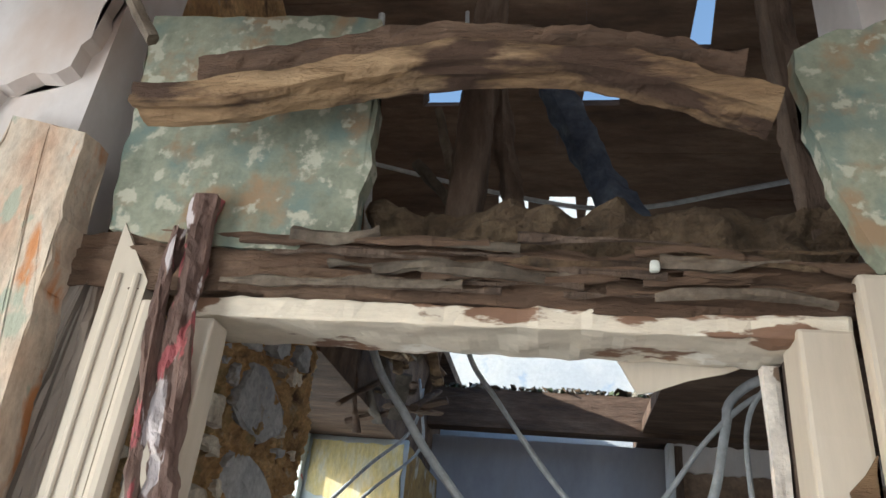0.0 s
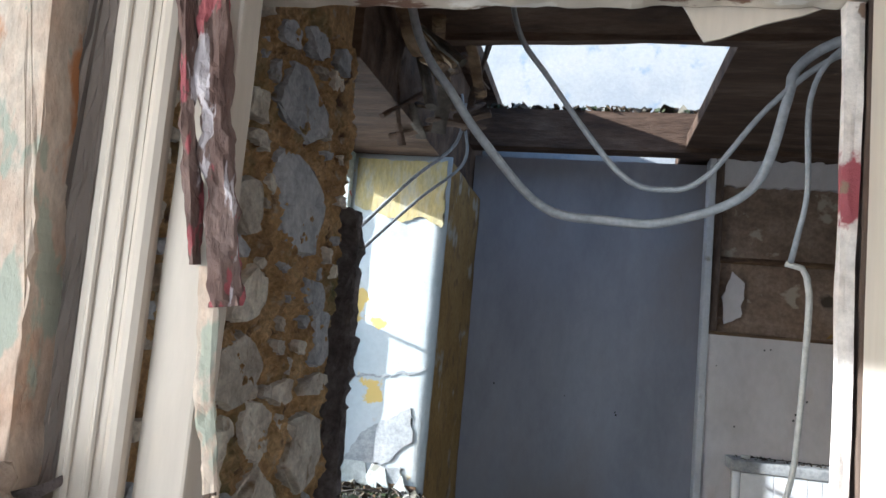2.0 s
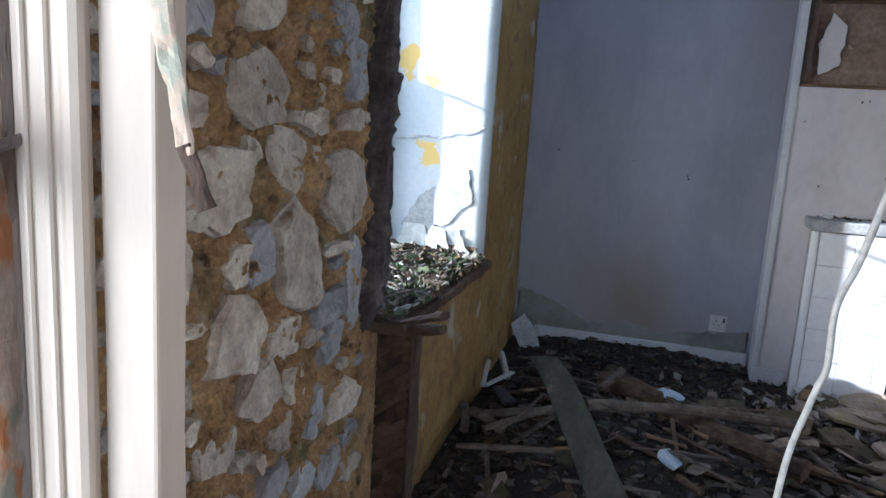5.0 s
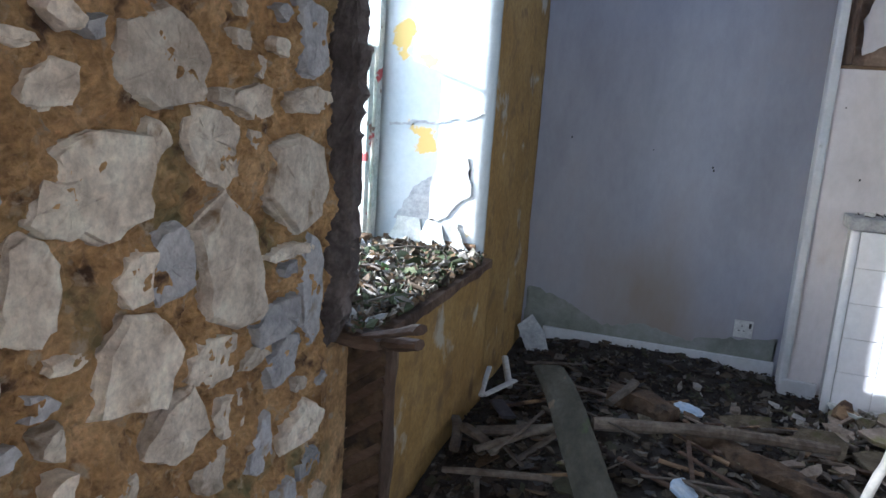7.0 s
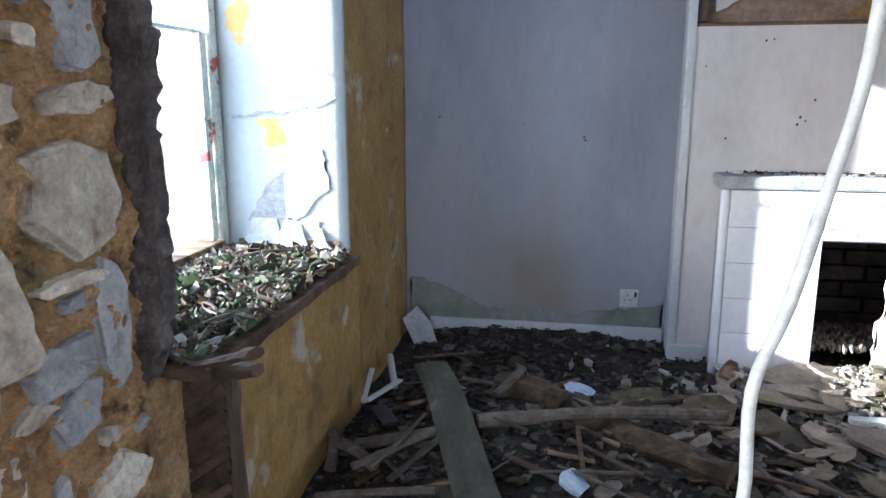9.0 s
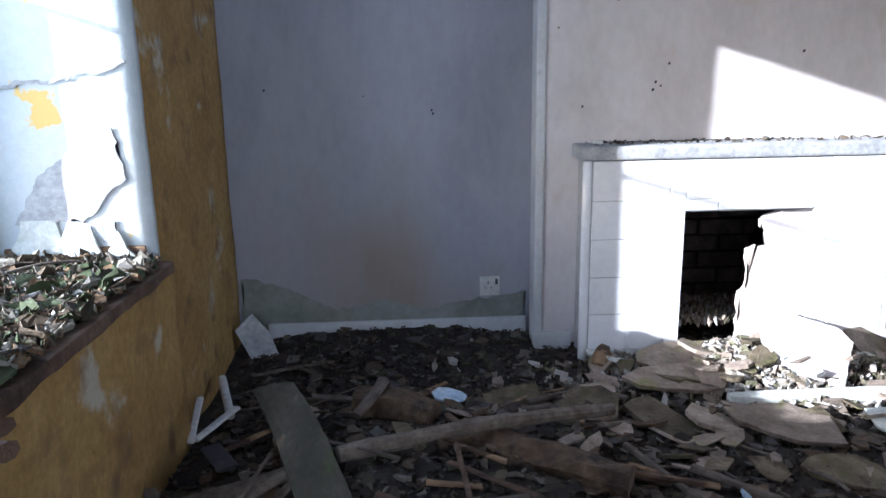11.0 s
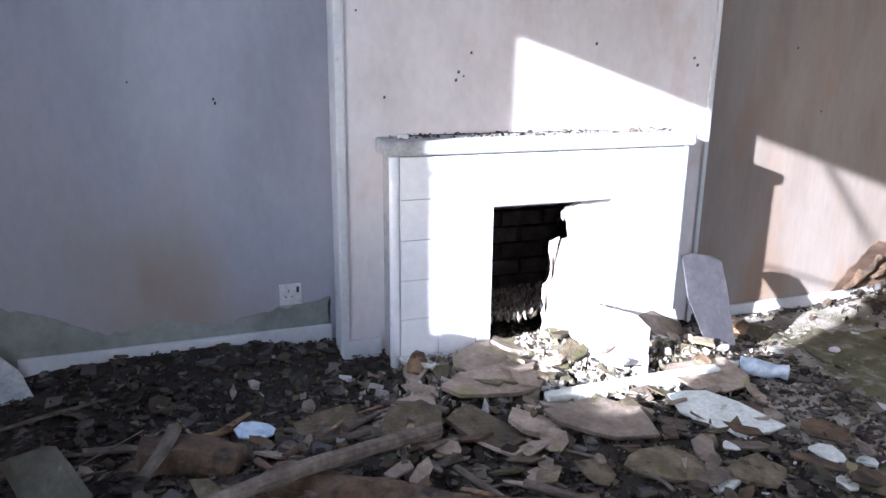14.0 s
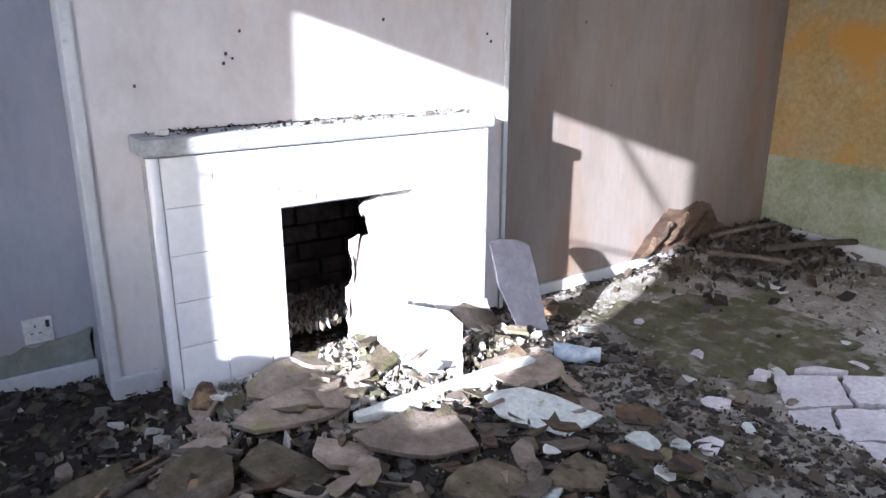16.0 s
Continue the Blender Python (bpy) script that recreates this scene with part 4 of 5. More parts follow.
tagged(link_mesh("window_sill", bumpy(block((-1.87, -1.76, 0.575), (-1.365, -0.632, 0.612), 0.008), 0.006, 9, 0.06), M_ROT), "rotten window board buried in leaves", "sill", kind="structure")


def flakes(name, count, where, size, mat, label, category, seed, lift=0.0, curl=0.35, thick=0.25):
    """Many loose chips resting where where(rng) says."""
    r = random.Random(seed)
    vs, fs = [], []
    for _ in range(count):
        x, y, z = where(r)
        s = size[0] * (size[1] / size[0]) ** (r.random() ** 2.2)
        k = r.choice((4, 4, 5, 6))
        asp = r.uniform(0.35, 1.0)
        rot = Euler((r.gauss(0, curl), r.gauss(0, curl), r.uniform(0, 6.28))).to_matrix()
        base = len(vs)
        a0 = r.uniform(0, 6.28)
        t = s * thick * r.uniform(0.3, 1.0)
        loop = [(math.cos(a0 + 6.283 * i / k) * s * r.uniform(0.7, 1.15), math.sin(a0 + 6.283 * i / k) * s * asp * r.uniform(0.7, 1.15)) for i in range(k)]
        for zz in (-t / 2, t / 2):
            for u, v in loop:
                vs.append(tuple(rot @ Vector((u, v, zz + r.uniform(-.15, .15) * t)) + Vector((x, y, z + t * 0.4 + lift * r.random()))))
        fs.append(tuple(range(base + k, base + 2 * k)))
        fs.append(tuple(reversed(range(base, base + k))))
        for i in range(k):
            j = (i + 1) % k
            fs.append((base + i, base + j, base + k + j, base + k + i))
    m = bpy.data.meshes.new(name)
    m.from_pydata(vs, [], fs)
    m.materials.append(mat)
    return tagged(new(name, m), label, category, kind="stuff")


def on_floor(x0, x1, y0, y1):
    def pick(r):
        x, y = r.uniform(x0, x1), r.uniform(y0, y1)
        return x, y, ground_height(x, y)
    return pick


def spot(cx, cy, sx, sy):
    def pick(r):
        x, y = r.gauss(cx, sx), r.gauss(cy, sy)
        y = min(y, 0.30 if (x < -0.2 or x > 1.5) else -0.02)
        x = min(max(x, -1.36), 3.8)
        return x, y, ground_height(x, y)
    return pick


def sill_spot(r):
    y = r.uniform(-1.76, -0.66)
    x = r.uniform(-1.86, -1.39)
    return x, y, 0.615 + 0.03 * max(0, -1.45 - x) + 0.02 * max(0, fbm((x, y, 1), 9))


flakes("leaf_litter", 4200, sill_spot, (0.006, 0.042), M_LEAF, "dead leaves, moss and plaster crumbs on the window sill", "leaf litter", 1, 0.022, 0.5, 0.12)
flakes("green_leaves", 60, lambda r: (r.uniform(-1.85, -1.6), r.gauss(-1.5, 0.16), 0.64), (0.02, 0.05), M_LIVE, "green leaves among the litter on the sill", "leaves", 2, 0.02, 0.6, 0.06)
flakes("floor_litter", 15000, on_floor(-1.37, 1.7, -2.2, 0.30), (0.005, 0.042), M_LITTER, "rotted wood chips, bark and leaves over the floor", "litter", 3, 0.012, 0.22, 0.2)
flakes("plaster_crumbs", 12000, on_floor(0.5, 3.8, -2.2, 0.30), (0.004, 0.024), M_CHIPS, "plaster crumbs and grit over the floor", "rubble", 4, 0.004, 0.3, 0.35)
flakes("hearth_rubble", 2200, spot(0.65, -0.18, 0.32, 0.16), (0.008, 0.04), M_CHIPS, "plaster rubble heaped at the hearth", "rubble", 5, 0.03, 0.25, 0.3)
flakes("corner_rubble", 500, spot(3.3, 0.0, 0.4, 0.25), (0.012, 0.06), M_LITTER, "reddish rubble in the room's corner", "rubble", 6, 0.04, 0.45, 0.3)
flakes("shelf_dust", 260, lambda r: (r.uniform(0.0, 1.25), r.uniform(0.02, 0.2), 0.86), (0.004, 0.018), M_LITTER, "dust and crumbs along the mantel shelf", "dust", 7, 0.004, 0.4, 0.4)
flakes("hearth_ash", 700, lambda r: (r.uniform(0.4, 0.9), r.uniform(0.06, 0.42), 0.10), (0.006, 0.022), M_CHIPS, "ash and grit inside the hearth", "ash", 8, 0.04, 0.5, 0.4)
flakes("beam_moss", 500, lambda r: (r.uniform(-1.4, 0.3), r.uniform(0.08, 0.2), 2.625), (0.01, 0.05), M_LEAF, "moss and litter lying on the wall-top beam", "moss", 9, 0.02, 0.5, 0.2)
flakes("hall_litter", 1200, on_floor(-2.0, 1.2, -6.0, -2.2), (0.006, 0.04), M_LITTER, "chips and dirt over the hall floor", "litter", 10, 0.005, 0.3, 0.2)

bm = bmesh.new()
grid = {}
for i in range(88):
    for j in range(76):
        x, y = 0.75 + i * 0.035, -2.4 + j * 0.035
        if x > 1.05 + 0.3 * fbm((x, y, 8), 2.5) + 0.25 * max(0, -y - 0.9) and y < 0.29 and not (x < 1.55 and y > 0.12):
            grid[i, j] = bm.verts.new((x, y, ground_height(x, y) + 0.004 + 0.006 * fbm((x, y, 6), 24)))
for (i, j) in list(grid):
    q = [grid.get(k) for k in ((i, j), (i + 1, j), (i + 1, j + 1), (i, j + 1))]
    if all(q):
        bm.faces.new(q)
tagged(link_mesh("plaster_grit", bm, M_GRIT, True), "grey-brown plaster grit trodden over the floor", "grit", kind="stuff")
# moss carpet, a low uneven sheet over the grit
bm = bmesh.new()
n = 46
grid = {}
for i in range(n):
    for j in range(n):
        x, y = 1.55 + i * 0.035, -1.25 + j * 0.032
        d = math.hypot((x - 2.25) / 0.62, (y + 0.55) / 0.58) + 0.35 * fbm((x, y, 5), 3.5)
        if d < 0.95:
            grid[i, j] = bm.verts.new((x, y, ground_height(x, y) + 0.010 + 0.012 * max(0, 0.95 - d) + 0.003 * fbm((x, y, 2), 30)))
for (i, j) in list(grid):
    q = [grid.get(k) for k in ((i, j), (i + 1, j), (i + 1, j + 1), (i, j + 1))]
    if all(q):
        bm.faces.new(q)
M_MOSSF = material("low moss on dirt", [(0.070, 0.072, 0.030), (0.115, 0.110, 0.052), (0.19, 0.17, 0.11)], 9, 0.95, 0.9, 70, patches=[((0.25, 0.225, 0.19), 12, 0.53, 0.62), ((0.10, 0.08, 0.05), 5, 0.55, 0.66)])
tagged(link_mesh("moss", bm, M_MOSSF, True), "low green moss over the dirt floor", "moss", kind="stuff")

# ---- large debris ----


def lay(name, label, category, x, y, rx, ry, th, rz, mat, seed, tilt=(0, 0), n=8, sq=0.5, lift=0.012, group=""):
    r = random.Random(seed)
    ob = link_mesh(name, shard(rx, ry, th * 0.7, r, n + 1, sq, 0.996), mat)
    ob.matrix_world = pose(x, y, ground_height(x, y) + lift, tilt[0], tilt[1], rz)
    return tagged(ob, label, category, group)


G1 = "broken slabs on the floor"
tagged(link_mesh("plaster_slab", ragged([(0.66, 0.0), (0.86, -0.15), (1.0, 0.06), (0.98, 0.14), (0.76, 0.26), (0.68, 0.2)], 0.03, lambda u, v, d: (u, -0.26 + v * 0.9, 0.06 + 0.42 * v + d), 0.006), M_PINK), "large cracked cream plaster slab leaning at the hearth", "slab", G1)
lay("plaster_slab", "cracked buff plaster slab standing in the hearth", "slab", 1.12, 0.0, 0.17, 0.24, 0.03, 10, M_PINK, 32, (62, 0), 8, 0.6, 0.09, G1)
lay("plaster_slab", "mottled grey plaster slab leaning on the surround", "slab", 1.18, -0.06, 0.13, 0.10, 0.025, 30, M_SLAB, 33, (40, 0), 7, 0.5, 0.03, G1)
lay("wall_board", "pale green painted plasterboard offcut on rubble", "board", 0.95, -0.70, 0.10, 0.20, 0.018, 18, M_PALE, 34, (4, -6), 9, 0.75, 0.025, G1)
lay("wall_board", "mauve-brown flat board on rubble", "board", 1.08, -0.46, 0.16, 0.12, 0.016, -12, M_SLAB, 35, (6, 4), 7, 0.8, 0.03, G1)
lay("plaster_slab", "mossy buff slab lying in litter", "slab", 0.13, -0.55, 0.10, 0.13, 0.025, 20, M_MOSS, 36, (6, 8), 7, 0.7, 0.02, G1)
lay("plaster_slab", "pale-edged buff slab lying in litter", "slab", 0.30, -0.58, 0.09, 0.12, 0.025, 60, M_SLAB, 37, (10, 8), 6, 0.7, 0.02, G1)
lay("plaster_slab", "brown slab lying in litter", "slab", 0.54, -0.62, 0.18, 0.12, 0.025, -15, M_SLAB, 38, (4, 4), 8, 0.6, 0.02, G1)
lay("plaster_slab", "mossy layered slab lying in litter", "slab", 0.55, -0.90, 0.14, 0.08, 0.022, -20, M_MOSS, 39, (5, 4), 8, 0.5, 0.02, G1)
lay("plaster_slab", "mossy layered slab lying in litter", "slab", 0.80, -1.02, 0.10, 0.07, 0.022, -10, M_MOSS, 40, (5, 4), 8, 0.5, 0.02, G1)
lay("plaster_slab", "mossy buff slab lying in litter", "slab", -0.10, -0.55, 0.09, 0.14, 0.02, -22, M_MOSS, 41, (9, 4), 7, 0.8, 0.02, G1)
lay("plaster_slab", "mossy yellowish slab lying in litter", "slab", -0.33, -0.42, 0.13, 0.12, 0.02, 10, M_MOSS, 42, (7, -4), 6, 0.6, 0.02, G1)
lay("plaster_slab", "buff slab with worn edge lying in litter", "slab", 0.27, -0.32, 0.20, 0.09, 0.025, 12, M_SLAB, 43, (8, 4), 8, 0.6, 0.03, G1)
lay("plaster_slab", "pale buff slab at the hearth", "slab", 0.33, -0.16, 0.18, 0.10, 0.02, 14, M_SLAB, 44, (14, 4), 8, 0.6, 0.04, G1)
lay("clay_brick", "broken orange brick beside the surround", "brick", 0.06, -0.09, 0.05, 0.06, 0.05, 20, M_WORM, 45, (50, 10), 6, 0.9, 0.03)
lay("clay_brick", "broken orange brick by the leaning sheet", "brick", 1.66, 0.04, 0.07, 0.05, 0.07, 20, M_WORM, 46, (4, 4), 6, 0.9, 0.0)
r = random.Random(77)
for i in range(46):
    x, y = r.uniform(-0.1, 3.2), r.uniform(-1.3, 0.0)
    if x < 1.3 and y > -0.35:
        continue
    s = r.uniform(0.02, 0.06)
    lay("plaster_piece", r.choice(["small broken plaster piece on the floor", "small flat plaster offcut on the floor"]), "plaster piece", x, y, s, s * r.uniform(0.5, 0.9), 0.014, r.uniform(0, 360), r.choice([M_SLAB, M_PALE, M_MOSS, M_LILAC, M_PALE]), 100 + i, (r.gauss(0, 6), r.gauss(0, 6)), 6, 0.5, 0.006, "small plaster pieces")
for i in range(26):
    x, y = r.gauss(0.6, 0.35), r.gauss(-0.22, 0.12)
    s = r.uniform(0.03, 0.085)
    if y > -0.04:
        y = -0.05
    lay("plaster_piece", "jagged plaster piece in the hearth rubble", "plaster piece", x, y, s, s * r.uniform(0.5, 0.9), 0.02, r.uniform(0, 360), r.choice([M_SLAB, M_SLAB, M_PALE, M_MOSS]), 160 + i, (r.gauss(0, 14), r.gauss(0, 14)), 7, 0.4, 0.03, "plaster pieces in the hearth")

r = random.Random(303)
for i in range(190):
    x, y = (r.uniform(-1.2, 1.3), r.uniform(-1.75, -0.35)) if i % 3 else (r.uniform(-0.3, 1.2), r.uniform(-1.3, -0.4))
    s = r.uniform(0.025, 0.085)
    mt, lab = r.choice([(M_LOG, "dark rotten wood fragment in litter"), (M_STICK, "splintered wood fragment in litter"), (M_MOSS, "mossy board fragment in litter"), (M_SLAB, "buff plaster fragment in litter"), (M_LOG, "dark rotten wood fragment in litter")])
    lay("fragment", lab, "fragment", x, y, s, s * r.uniform(0.25, 0.75), r.uniform(0.006, 0.016), r.uniform(0, 360), mt, 400 + i, (r.gauss(0, 11), r.gauss(0, 11)), r.choice((5, 6, 7, 8)), 0.7, r.uniform(0.004, 0.02), "fragments in the litter")

# lilac flags: bands of broken paving with cracks between
FLAGS = (((1.95, -0.905), (2.13, -1.05), (1.96, -1.19), (1.745, -1.075)), ((2.145, -1.06), (2.32, -1.20), (2.12, -1.31), (1.975, -1.20)),
         ((1.725, -1.095), (1.86, -1.165), (1.69, -1.285), (1.56, -1.20)), ((1.875, -1.175), (2.02, -1.27), (1.85, -1.40), (1.705, -1.295)),
         ((1.53, -1.215), (1.67, -1.30), (1.56, -1.385), (1.41, -1.30)), ((1.685, -1.31), (1.82, -1.405), (1.68, -1.50), (1.575, -1.395)),
         ((1.39, -1.32), (1.54, -1.40), (1.45, -1.50), (1.33, -1.42)), ((2.04, -1.285), (2.12, -1.33), (2.0, -1.46), (1.87, -1.41)),
         ((2.04, -0.93), (2.13, -0.96), (2.20, -1.06), (2.14, -1.03)), ((1.86, -0.86), (1.95, -0.84), (1.97, -0.885), (1.90, -0.90)))
for i, quad in enumerate(FLAGS):
    bm = ragged(quad, 0.028, lambda u, v, d, i=i: (u, v, ground_height(1.8, -1.2) - 0.008 + d + 0.004 * (i % 3)), 0.012, 0.025, i)
    tagged(link_mesh("flagstone", bm, M_LILAC), "lilac-grey broken flagstone lying on grit", "flagstone", "broken flagstones")

# leaning dark sheet
sheet = link_mesh("leaning_sheet", ragged([(1.30, 0.325), (1.36, 0.33), (1.45, 0.315), (1.495, 0.29), (1.475, 0.14), (1.44, -0.02), (1.31, -0.05), (1.275, 0.17)], 0.010, lambda u, v, d: (u, -0.19 + 0.62 * v - 0.25 * max(0, 0.12 - v) ** 2 + d, v), 0.003, 0.03), M_SHEET)
tagged(sheet, "dark bent sheet leaning against the fireplace", "sheet")
scrap = link_mesh("leaning_board", ragged([(-0.05, 0), (0.05, 0), (0.06, 0.12), (0.03, 0.22), (-0.06, 0.19)], 0.012, lambda u, v, d: (u, d, v), 0.004), M_MANTEL)
scrap.matrix_world = pose(-1.27, 0.14, -0.03, -16, -22, 20)
tagged(scrap, "pale scrap of board leaning in the corner", "board")

# planks, pole, log, sticks


def pole(name, label, category, pts, w, h, mat, amp=0.004, group="", sq=0.6, up=(0, 0, 1), taper=(1, 1)):
    return tagged(link_mesh(name, beam(pts, w, h, amp, 10, 0.03, sq, 20, up, taper), mat), label, category, group)


def gz(x, y, d=0.0):
    return (x, y, ground_height(x, y) + d)


pole("plank", "wide mossy grey plank lying across debris", "plank", [(-1.10, -0.66, 0.215), (-1.0, -0.9, 0.20), (-0.88, -1.25, 0.17), (-0.72, -1.70, 0.11)], 0.125, 0.022, M_PLANK, 0.002, "", 0.95)
pole("wooden_pole", "long round weathered pole lying on litter", "pole", [(-0.88, -1.00, 0.17), (-0.5, -0.84, 0.155), (-0.06, -0.66, 0.10)], 0.042, 0.042, M_STICK, 0.004, "", 0.1)
pole("timber_block", "broken yellowish timber block in litter", "timber", [(-0.86, -0.61, 0.12), (-0.74, -0.63, 0.125), (-0.62, -0.68, 0.11)], 0.12, 0.085, M_LOG, 0.012, "", 0.6)
pole("rotten_log", "rotten orange-brown log in litter", "log", [(-0.55, -0.78, 0.09), (-0.35, -0.87, 0.07), (-0.1, -1.0, 0.05)], 0.12, 0.09, M_LOG, 0.016, "", 0.4)
pole("board", "thin timber board half buried in litter", "board", [(-1.26, -1.09, 0.10), (-1.1, -1.05, 0.12), (-0.95, -0.98, 0.13)], 0.07, 0.02, M_STICK, 0.002)
pole("white_tube", "white plastic tube leaning on the ochre wall", "tube", [(-1.375, -0.21, 0.06), (-1.29, -0.46, 0.03)], 0.03, 0.03, M_PLASTIC, 0.0, "", 0.1)
pole("white_strip", "white painted strip lying by the wall", "strip", [(-1.27, -0.45, 0.055), (-1.35, -0.66, 0.05)], 0.03, 0.012, M_PLASTIC, 0.001)
pole("white_strip", "white painted strip leaning by the wall", "strip", [(-1.39, -0.44, 0.09), (-1.36, -0.67, 0.05)], 0.022, 0.012, M_PLASTIC, 0.001)
pole("board", "grey dusty board lying on litter", "board", [(-1.27, -0.78, 0.09), (-1.19, -0.90, 0.085)], 0.06, 0.012, M_SHEET, 0.001)
for x0, y0, z0, x1, y1, z1, w in ((-1.22, -1.25, .11, -0.98, -1.06, .17, .03), (-1.36, -1.02, .10, -1.30, -1.22, .08, .035), (-1.30, -1.12, .12, -1.16, -1.22, .10, .04), (-0.77, -0.58, .19, -0.85, -0.74, .15, .035), (-0.13, -0.30, .02, 0.05, -0.45, .03, .03),
                                  (-0.95, -1.35, .12, -1.28, -1.40, .10, .03), (-0.62, -1.15, .12, -0.35, -1.30, .09, .012), (-1.0, -0.95, .20, -0.72, -1.02, .16, .012), (-0.7, -1.2, .12, -0.4, -1.12, .10, .014), (-1.15, -1.3, .14, -1.05, -1.0, .18, .012),
                                  (0.43, -0.95, .03, 0.44, -1.10, .06, .014), (2.85, 0.05, .0, 3.12, -0.28, -0.02, .04), (3.1, 0.2, .02, 3.6, 0.1, .04, .04), (3.2, -0.1, .0, 3.75, -0.3, .0, .05), (-0.2, -1.2, .05, 0.0, -1.35, .04, .02), (-0.9, -1.5, .1, -0.6, -1.42, .08, .02), (-1.3, -0.05, 0.0, -0.9, 0.1, 0.0, .02)):
    pole("stick", "broken weathered stick lying on debris", "stick", [(x0, y0, z0), ((x0 + x1) / 2 + .01, (y0 + y1) / 2, (z0 + z1) / 2 + .005), (x1, y1, z1)], w, w * 0.6, M_STICK, 0.003, "broken sticks")
r = random.Random(8)
for i in range(60):
    x, y = r.uniform(-1.33, 0.3), r.uniform(-1.7, -0.3)
    a, ln = r.uniform(0, 6.28), r.uniform(0.05, 0.16)
    x0, x1 = max(-1.36, x - math.cos(a) * ln), max(-1.36, x + math.cos(a) * ln)
    w = r.uniform(0.006, 0.026)
    pole("stick", "broken weathered stick lying on debris", "stick", [gz(x0, y - math.sin(a) * ln, r.uniform(0.01, 0.04)), gz(x1, y + math.sin(a) * ln, r.uniform(0.01, 0.04))], w, w * r.uniform(0.4, 0.9), r.choice([M_STICK, M_STICK, M_WORM, M_ROT]), 0.002, "broken sticks")

r = random.Random(81)
for i in range(16):
    y, x = r.uniform(-1.65, -0.72), r.uniform(-1.82, -1.42)
    a, ln = r.uniform(0, 6.28), r.uniform(0.03, 0.10)
    pole("twig", "dry twig among the leaves on the sill", "twig", [(max(-1.87, x - math.cos(a) * ln), y - math.sin(a) * ln, 0.645), (x, y, 0.655), (min(-1.375, x + math.cos(a) * ln), y + math.sin(a) * ln, 0.648)], 0.009, 0.007, r.choice([M_STICK, M_WORM]), 0.001, "twigs on the sill")
r = random.Random(82)
for i in range(34):
    x, y = r.uniform(-0.35, 1.25), r.uniform(-1.0, -0.2)
    lay("slate_flake", "thin layered buff plaster flake lying in litter", "flake", x, y, r.uniform(0.03, 0.085), r.uniform(0.02, 0.05), 0.010, r.uniform(0, 360), r.choice([M_SLAB, M_STICK, M_MOSS, M_SLAB]), 1200 + i, (r.gauss(0, 9), r.gauss(0, 9)), r.choice((5, 6, 7)), 0.55, r.uniform(0.012, 0.03), "plaster flakes before the hearth")

# bottle and plastic scraps
bottle = thing("plastic_bottle", 1.36, -0.46, -0.05, "crushed pale blue plastic bottle lying on rubble", "bottle")
keep(link_mesh("body", beam([(1.29, -0.40, -0.01), (1.36, -0.46, -0.01), (1.42, -0.51, -0.01)], 0.075, 0.06, 0.012, 12, 0.012, 0.0, 30), M_BLUEPL, True), bottle)
keep(link_mesh("cap", beam([(1.255, -0.37, -0.005), (1.285, -0.395, -0.008)], 0.028, 0.028, 0.0, 10, 0.02, 0.0), M_PLASTIC), bottle)
lay("plastic_scrap", "crumpled pale blue plastic scrap in litter", "plastic scrap", -0.55, -0.42, 0.07, 0.045, 0.012, 15, M_BLUEPL, 61, (12, 10), 8, 0.3, 0.04)
lay("plastic_scrap", "crumpled pale blue plastic scrap in litter", "plastic scrap", -0.58, -1.22, 0.06, 0.05, 0.015, 65, M_BLUEPL, 62, (25, 10), 8, 0.3, 0.04)
lay("plastic_scrap", "small crumpled blue wrapper in litter", "plastic scrap", 0.22, -1.0, 0.03, 0.02, 0.015, 65, M_BLUEPL, 63, (25, 10), 8, 0.3, 0.02)
lay("paper_scrap", "torn white scrap on mossy slab", "paper", 0.78, -0.92, 0.022, 0.03, 0.006, 10, M_PLASTIC, 64, (4, 4), 6, 0.3, 0.05)
lay("plaster_lump", "white plaster lump on the mantel shelf", "plaster piece", 0.06, 0.06, 0.022, 0.015, 0.02, 0, M_PALE, 65, (0, 0), 6, 0.4, 0.0).location.z = 0.86

# hole at the wall foot
hole = thing("broken_wall_foot", 3.0, YA, 0, "hole in the plaster with splintered timber inside", "hole")
keep(link_mesh("cavity", ragged([(2.55, -0.06), (2.66, 0.06), (2.84, 0.20), (2.95, 0.17), (3.12, 0.21), (3.22, 0.17), (3.32, 0.05), (3.5, -0.05)], 0.006, lambda u, v, d: (u, YA - 0.007 + d, v), 0.012), M_ROT), hole)
for u, v, ln in ((2.78, 0.06, 0.16), (2.92, 0.08, 0.2), (3.12, 0.07, 0.18), (2.68, 0.0, 0.12)):
    keep(link_mesh("splinter", beam([(u - ln * 0.6, YA - 0.03, v - ln * 0.4), (u, YA - 0.035, v), (u + ln * 0.4, YA - 0.02, v + ln * 0.35)], 0.035, 0.02, 0.006, 8, 0.02, 0.7, 40), M_LOG), hole)

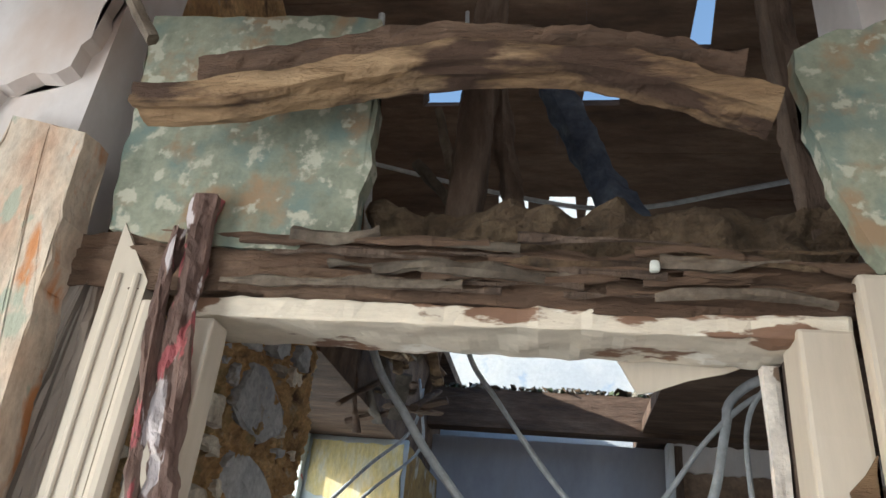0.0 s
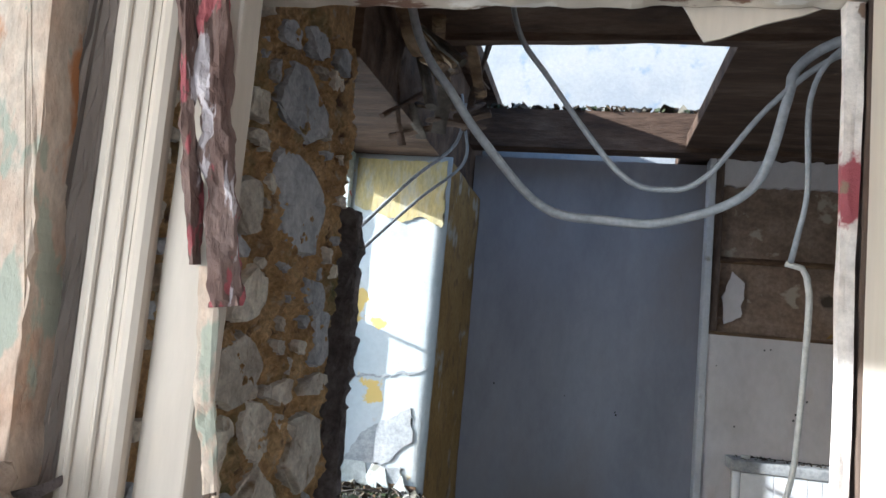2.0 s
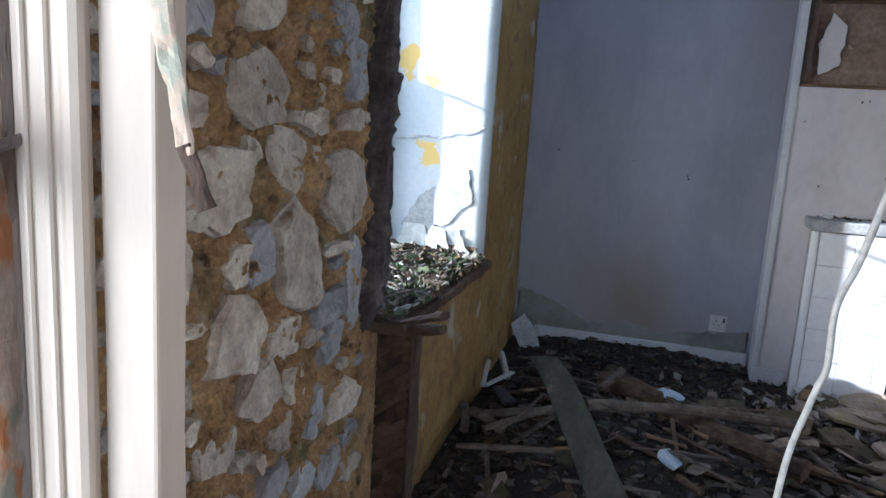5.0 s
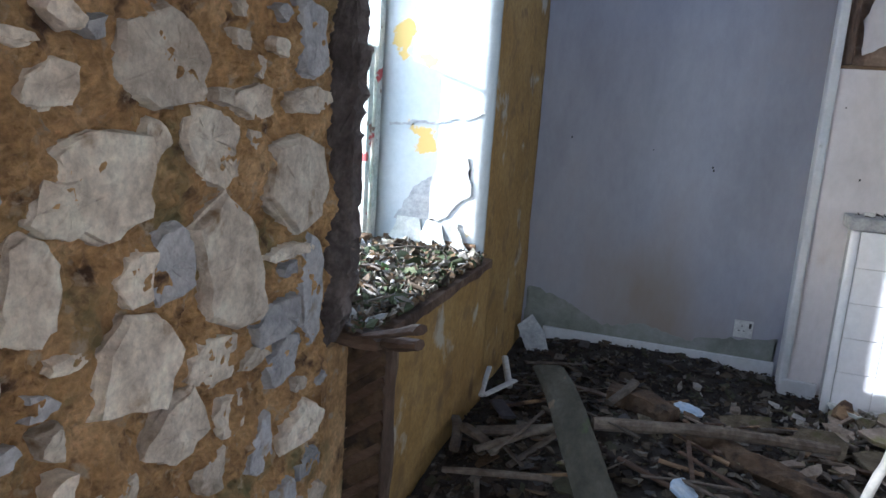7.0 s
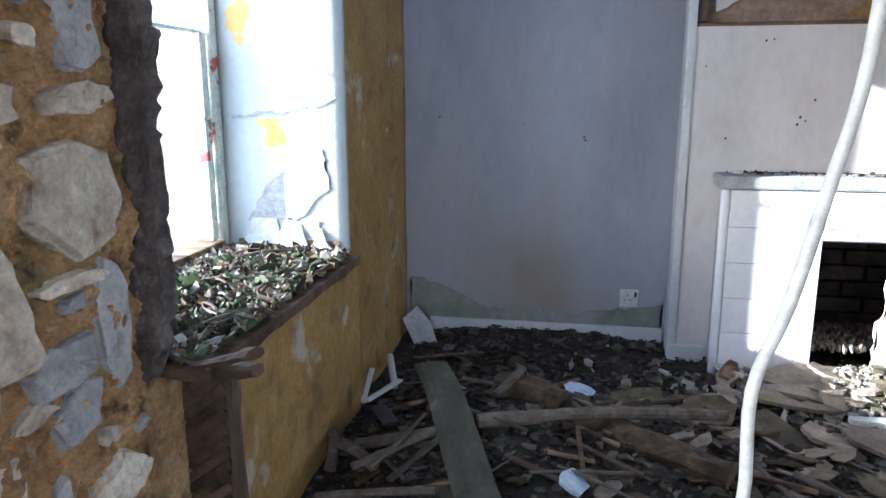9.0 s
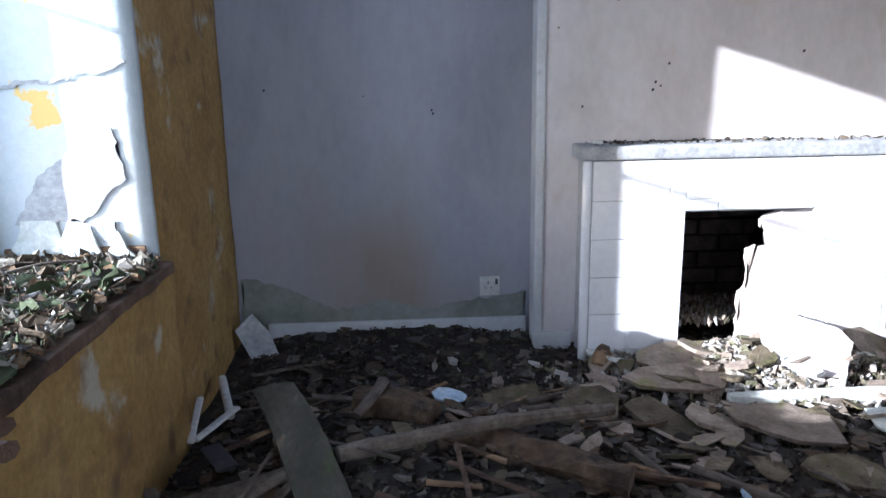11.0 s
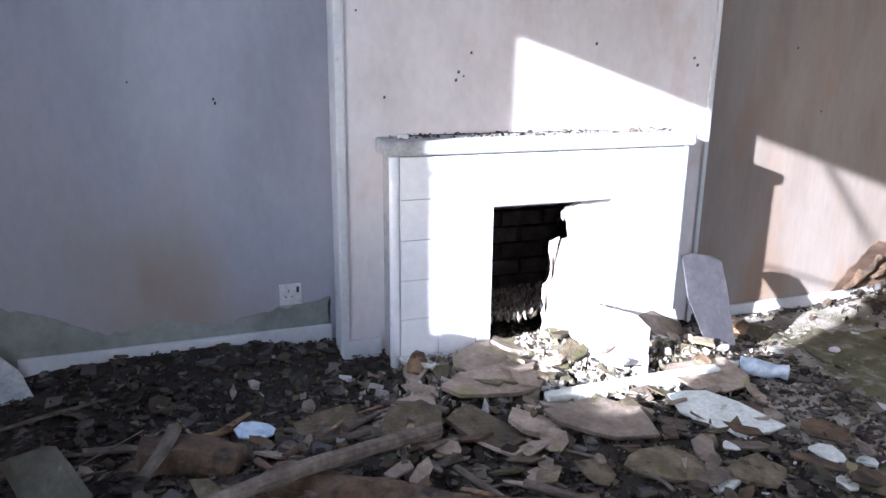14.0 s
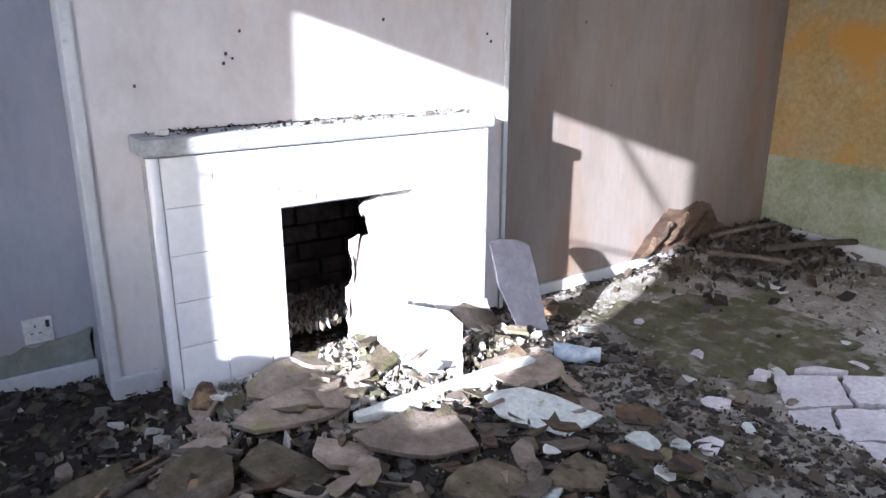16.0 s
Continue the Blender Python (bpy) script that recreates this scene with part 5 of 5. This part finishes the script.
# ---- cables ----
for nm, lab, pts, w, mt in (
        ("hanging_cable", "grey electric cable looping from the ceiling", [(-1.18, -2.65, 2.75), (-1.14, -2.65, 2.25), (-1.087, -2.65, 1.921), (-1.0, -2.65, 1.775), (-0.926, -2.65, 1.68), (-0.831, -2.65, 1.588), (-0.73, -2.65, 1.572), (-0.626, -2.65, 1.576), (-0.502, -2.65, 1.638), (-0.456, -2.65, 1.784), (-0.445, -2.65, 1.834), (-0.39, -2.66, 1.876), (-0.28, -2.72, 1.89)], 0.016, M_CABLE),
        ("hanging_cable", "thin grey electric cable looping from the ceiling", [(-0.97, -2.65, 2.75), (-0.93, -2.65, 2.15), (-0.904, -2.65, 1.92), (-0.835, -2.65, 1.808), (-0.711, -2.65, 1.653), (-0.636, -2.65, 1.628), (-0.573, -2.65, 1.653), (-0.482, -2.65, 1.773), (-0.391, -2.66, 1.851), (-0.28, -2.72, 1.87)], 0.0095, M_CABLE),
        ("hanging_cable", "grey cable hung across the roof void", [(-1.5, -2.3, 2.62), (-0.9, -2.35, 2.43), (-0.6, -2.4, 2.36), (-0.3, -2.4, 2.42), (0.2, -2.3, 2.6)], 0.012, M_CABLE),
        ("hanging_cable", "white cable strands at the window head", [(-1.62, -1.45, 1.62), (-1.45, -1.2, 1.92), (-1.33, -1.0, 2.12), (-1.30, -0.98, 2.3)], 0.014, M_CABLE),
        ("hanging_cable", "white cable strands at the window head", [(-1.60, -1.45, 1.55), (-1.42, -1.2, 1.84), (-1.29, -1.0, 2.04), (-1.30, -0.96, 2.2), (-1.33, -0.95, 2.35)], 0.012, M_CABLE),
        ("hanging_hose", "grey cable dropping beside the doorway", [(-0.30, -2.68, 1.89), (-0.385, -2.67, 1.86), (-0.424, -2.66, 1.786), (-0.427, -2.67, 1.634), (-0.430, -2.64, 1.57), (-0.432, -2.61, 1.528)], 0.009, M_CABLE),
        ("hanging_hose", "white hose with yellow stain hanging to the floor", [(-0.437, -2.6, 1.526), (-0.412, -2.6, 1.52), (-0.40, -2.6, 1.48), (-0.402, -2.6, 1.38), (-0.408, -2.6, 1.27), (-0.414, -2.6, 1.20), (-0.428, -2.6, 1.13), (-0.445, -2.6, 1.05), (-0.464, -2.6, 0.985), (-0.463, -2.6, 0.90), (-0.476, -2.6, 0.85), (-0.50, -2.6, 0.70), (-0.50, -2.58, 0.3), (-0.43, -2.5, 0.0), (-0.2, -2.4, -0.02)], 0.010, M_HOSE)):
    tagged(link_mesh(nm, beam(pts, w, w, 0.0004, 10, 0.015, 0.0, 20, (0, 1, 0)), mt, True), lab, "cable")

# ---- stones of the rubble wall ----


def stone(y, z, w, h, mat, seed, sq):
    r = random.Random(seed)
    bm = shard(w * 0.55, h * 0.55, 0.05, r, r.choice((7, 8, 9)), sq, 0.92)
    bmesh.ops.subdivide_edges(bm, edges=bm.edges[:], cuts=3)
    for v in bm.verts:
        v.co.z += 0.010 * abs(fbm(v.co + Vector((seed, seed, 0)), 11, 3)) + 0.004 * fbm(v.co + Vector((seed, 2, 0)), 60, 3)
        v.co += Vector((fbm(v.co + Vector((seed, 0, 0)), 22), fbm(v.co + Vector((0, seed, 0)), 26), 0.9 * fbm(v.co + Vector((0, 0, seed)), 22))) * 0.007
    ob = link_mesh("stone", bm, mat)
    ob.parent = wall_stone
    ob.matrix_world = Matrix.Translation((XS - 0.034 + r.uniform(-0.006, 0.008), y, z)) @ Matrix(((0, 0, 1, 0), (1, 0, 0, 0), (0, 1, 0, 0), (0, 0, 0, 1)))
    return ob


COURSE_A = [(-2.41, 1.24, .24, .14), (-2.63, 1.19, .10, .06), (-2.54, 1.06, .19, .19), (-2.44, 1.12, .06, .07), (-2.29, 1.10, .18, .15), (-2.18, 1.18, .12, .07), (-2.27, 1.19, .07, .03), (-2.0, 1.02, .26, .20), (-1.96, 1.19, .16, .06), (-2.49, .90, .09, .09), (-2.68, .93, .10, .16), (-2.62, 1.03, .10, .1)]
COURSE_B = [(-2.24, .88, .21, .24), (-2.48, .76, .19, .16), (-2.40, .61, .16, .14), (-2.29, .70, .16, .10), (-2.03, .87, .18, .03), (-2.16, .67, .10, .04), (-2.24, .58, .10, .08), (-2.29, .48, .07, .10), (-2.41, 1.40, .18, .12), (-2.45, 1.60, .13, .14), (-2.45, 1.74, .11, .04), (-2.56, .55, .12, .1), (-2.47, 1.81, .09, .08)]
COURSE_C = [(-1.96, 1.32, .12, .15), (-2.40, .91, .12, .12), (-1.92, .75, .12, .26), (-2.08, .73, .14, .09), (-2.04, .63, .13, .10), (-2.13, .46, .10, .12), (-2.16, 1.64, .31, .24), (-2.24, 1.88, .29, .18), (-2.35, 2.02, .12, .06), (-2.17, 2.06, .13, .07), (-2.01, 2.08, .09, .08), (-2.05, 1.42, .12, .08), (-2.62, 1.36, .10, .10), (-2.65, 1.6, .12, .14)]
k = 0
for course, mt in ((COURSE_A, M_STONE), (COURSE_B, M_STONE), (COURSE_C, M_STONEB)):
    for y, z, w, h in course:
        k += 1
        stone(y, z, w, h, mt, k, 0.75 if w * h > 0.045 or mt is M_STONEB else 0.35)
taken = COURSE_A + COURSE_B + COURSE_C
r = random.Random(99)
for _ in range(900):
    y, z = r.uniform(-2.93, -1.88), r.uniform(-0.05, 2.08)
    big = z < 0.45
    w, h = (r.uniform(0.08, 0.18), r.uniform(0.06, 0.12)) if big else (r.uniform(0.03, 0.07), r.uniform(0.025, 0.05))
    if all(abs(y - a) > (w + c) * 0.52 or abs(z - b) > (h + d) * 0.52 for a, b, c, d in taken) and len(taken) < 170:
        taken.append((y, z, w, h))
        k += 1
        stone(y, z, w, h, r.choice([M_STONE, M_STONE, M_STONEB]), k, 0.35)
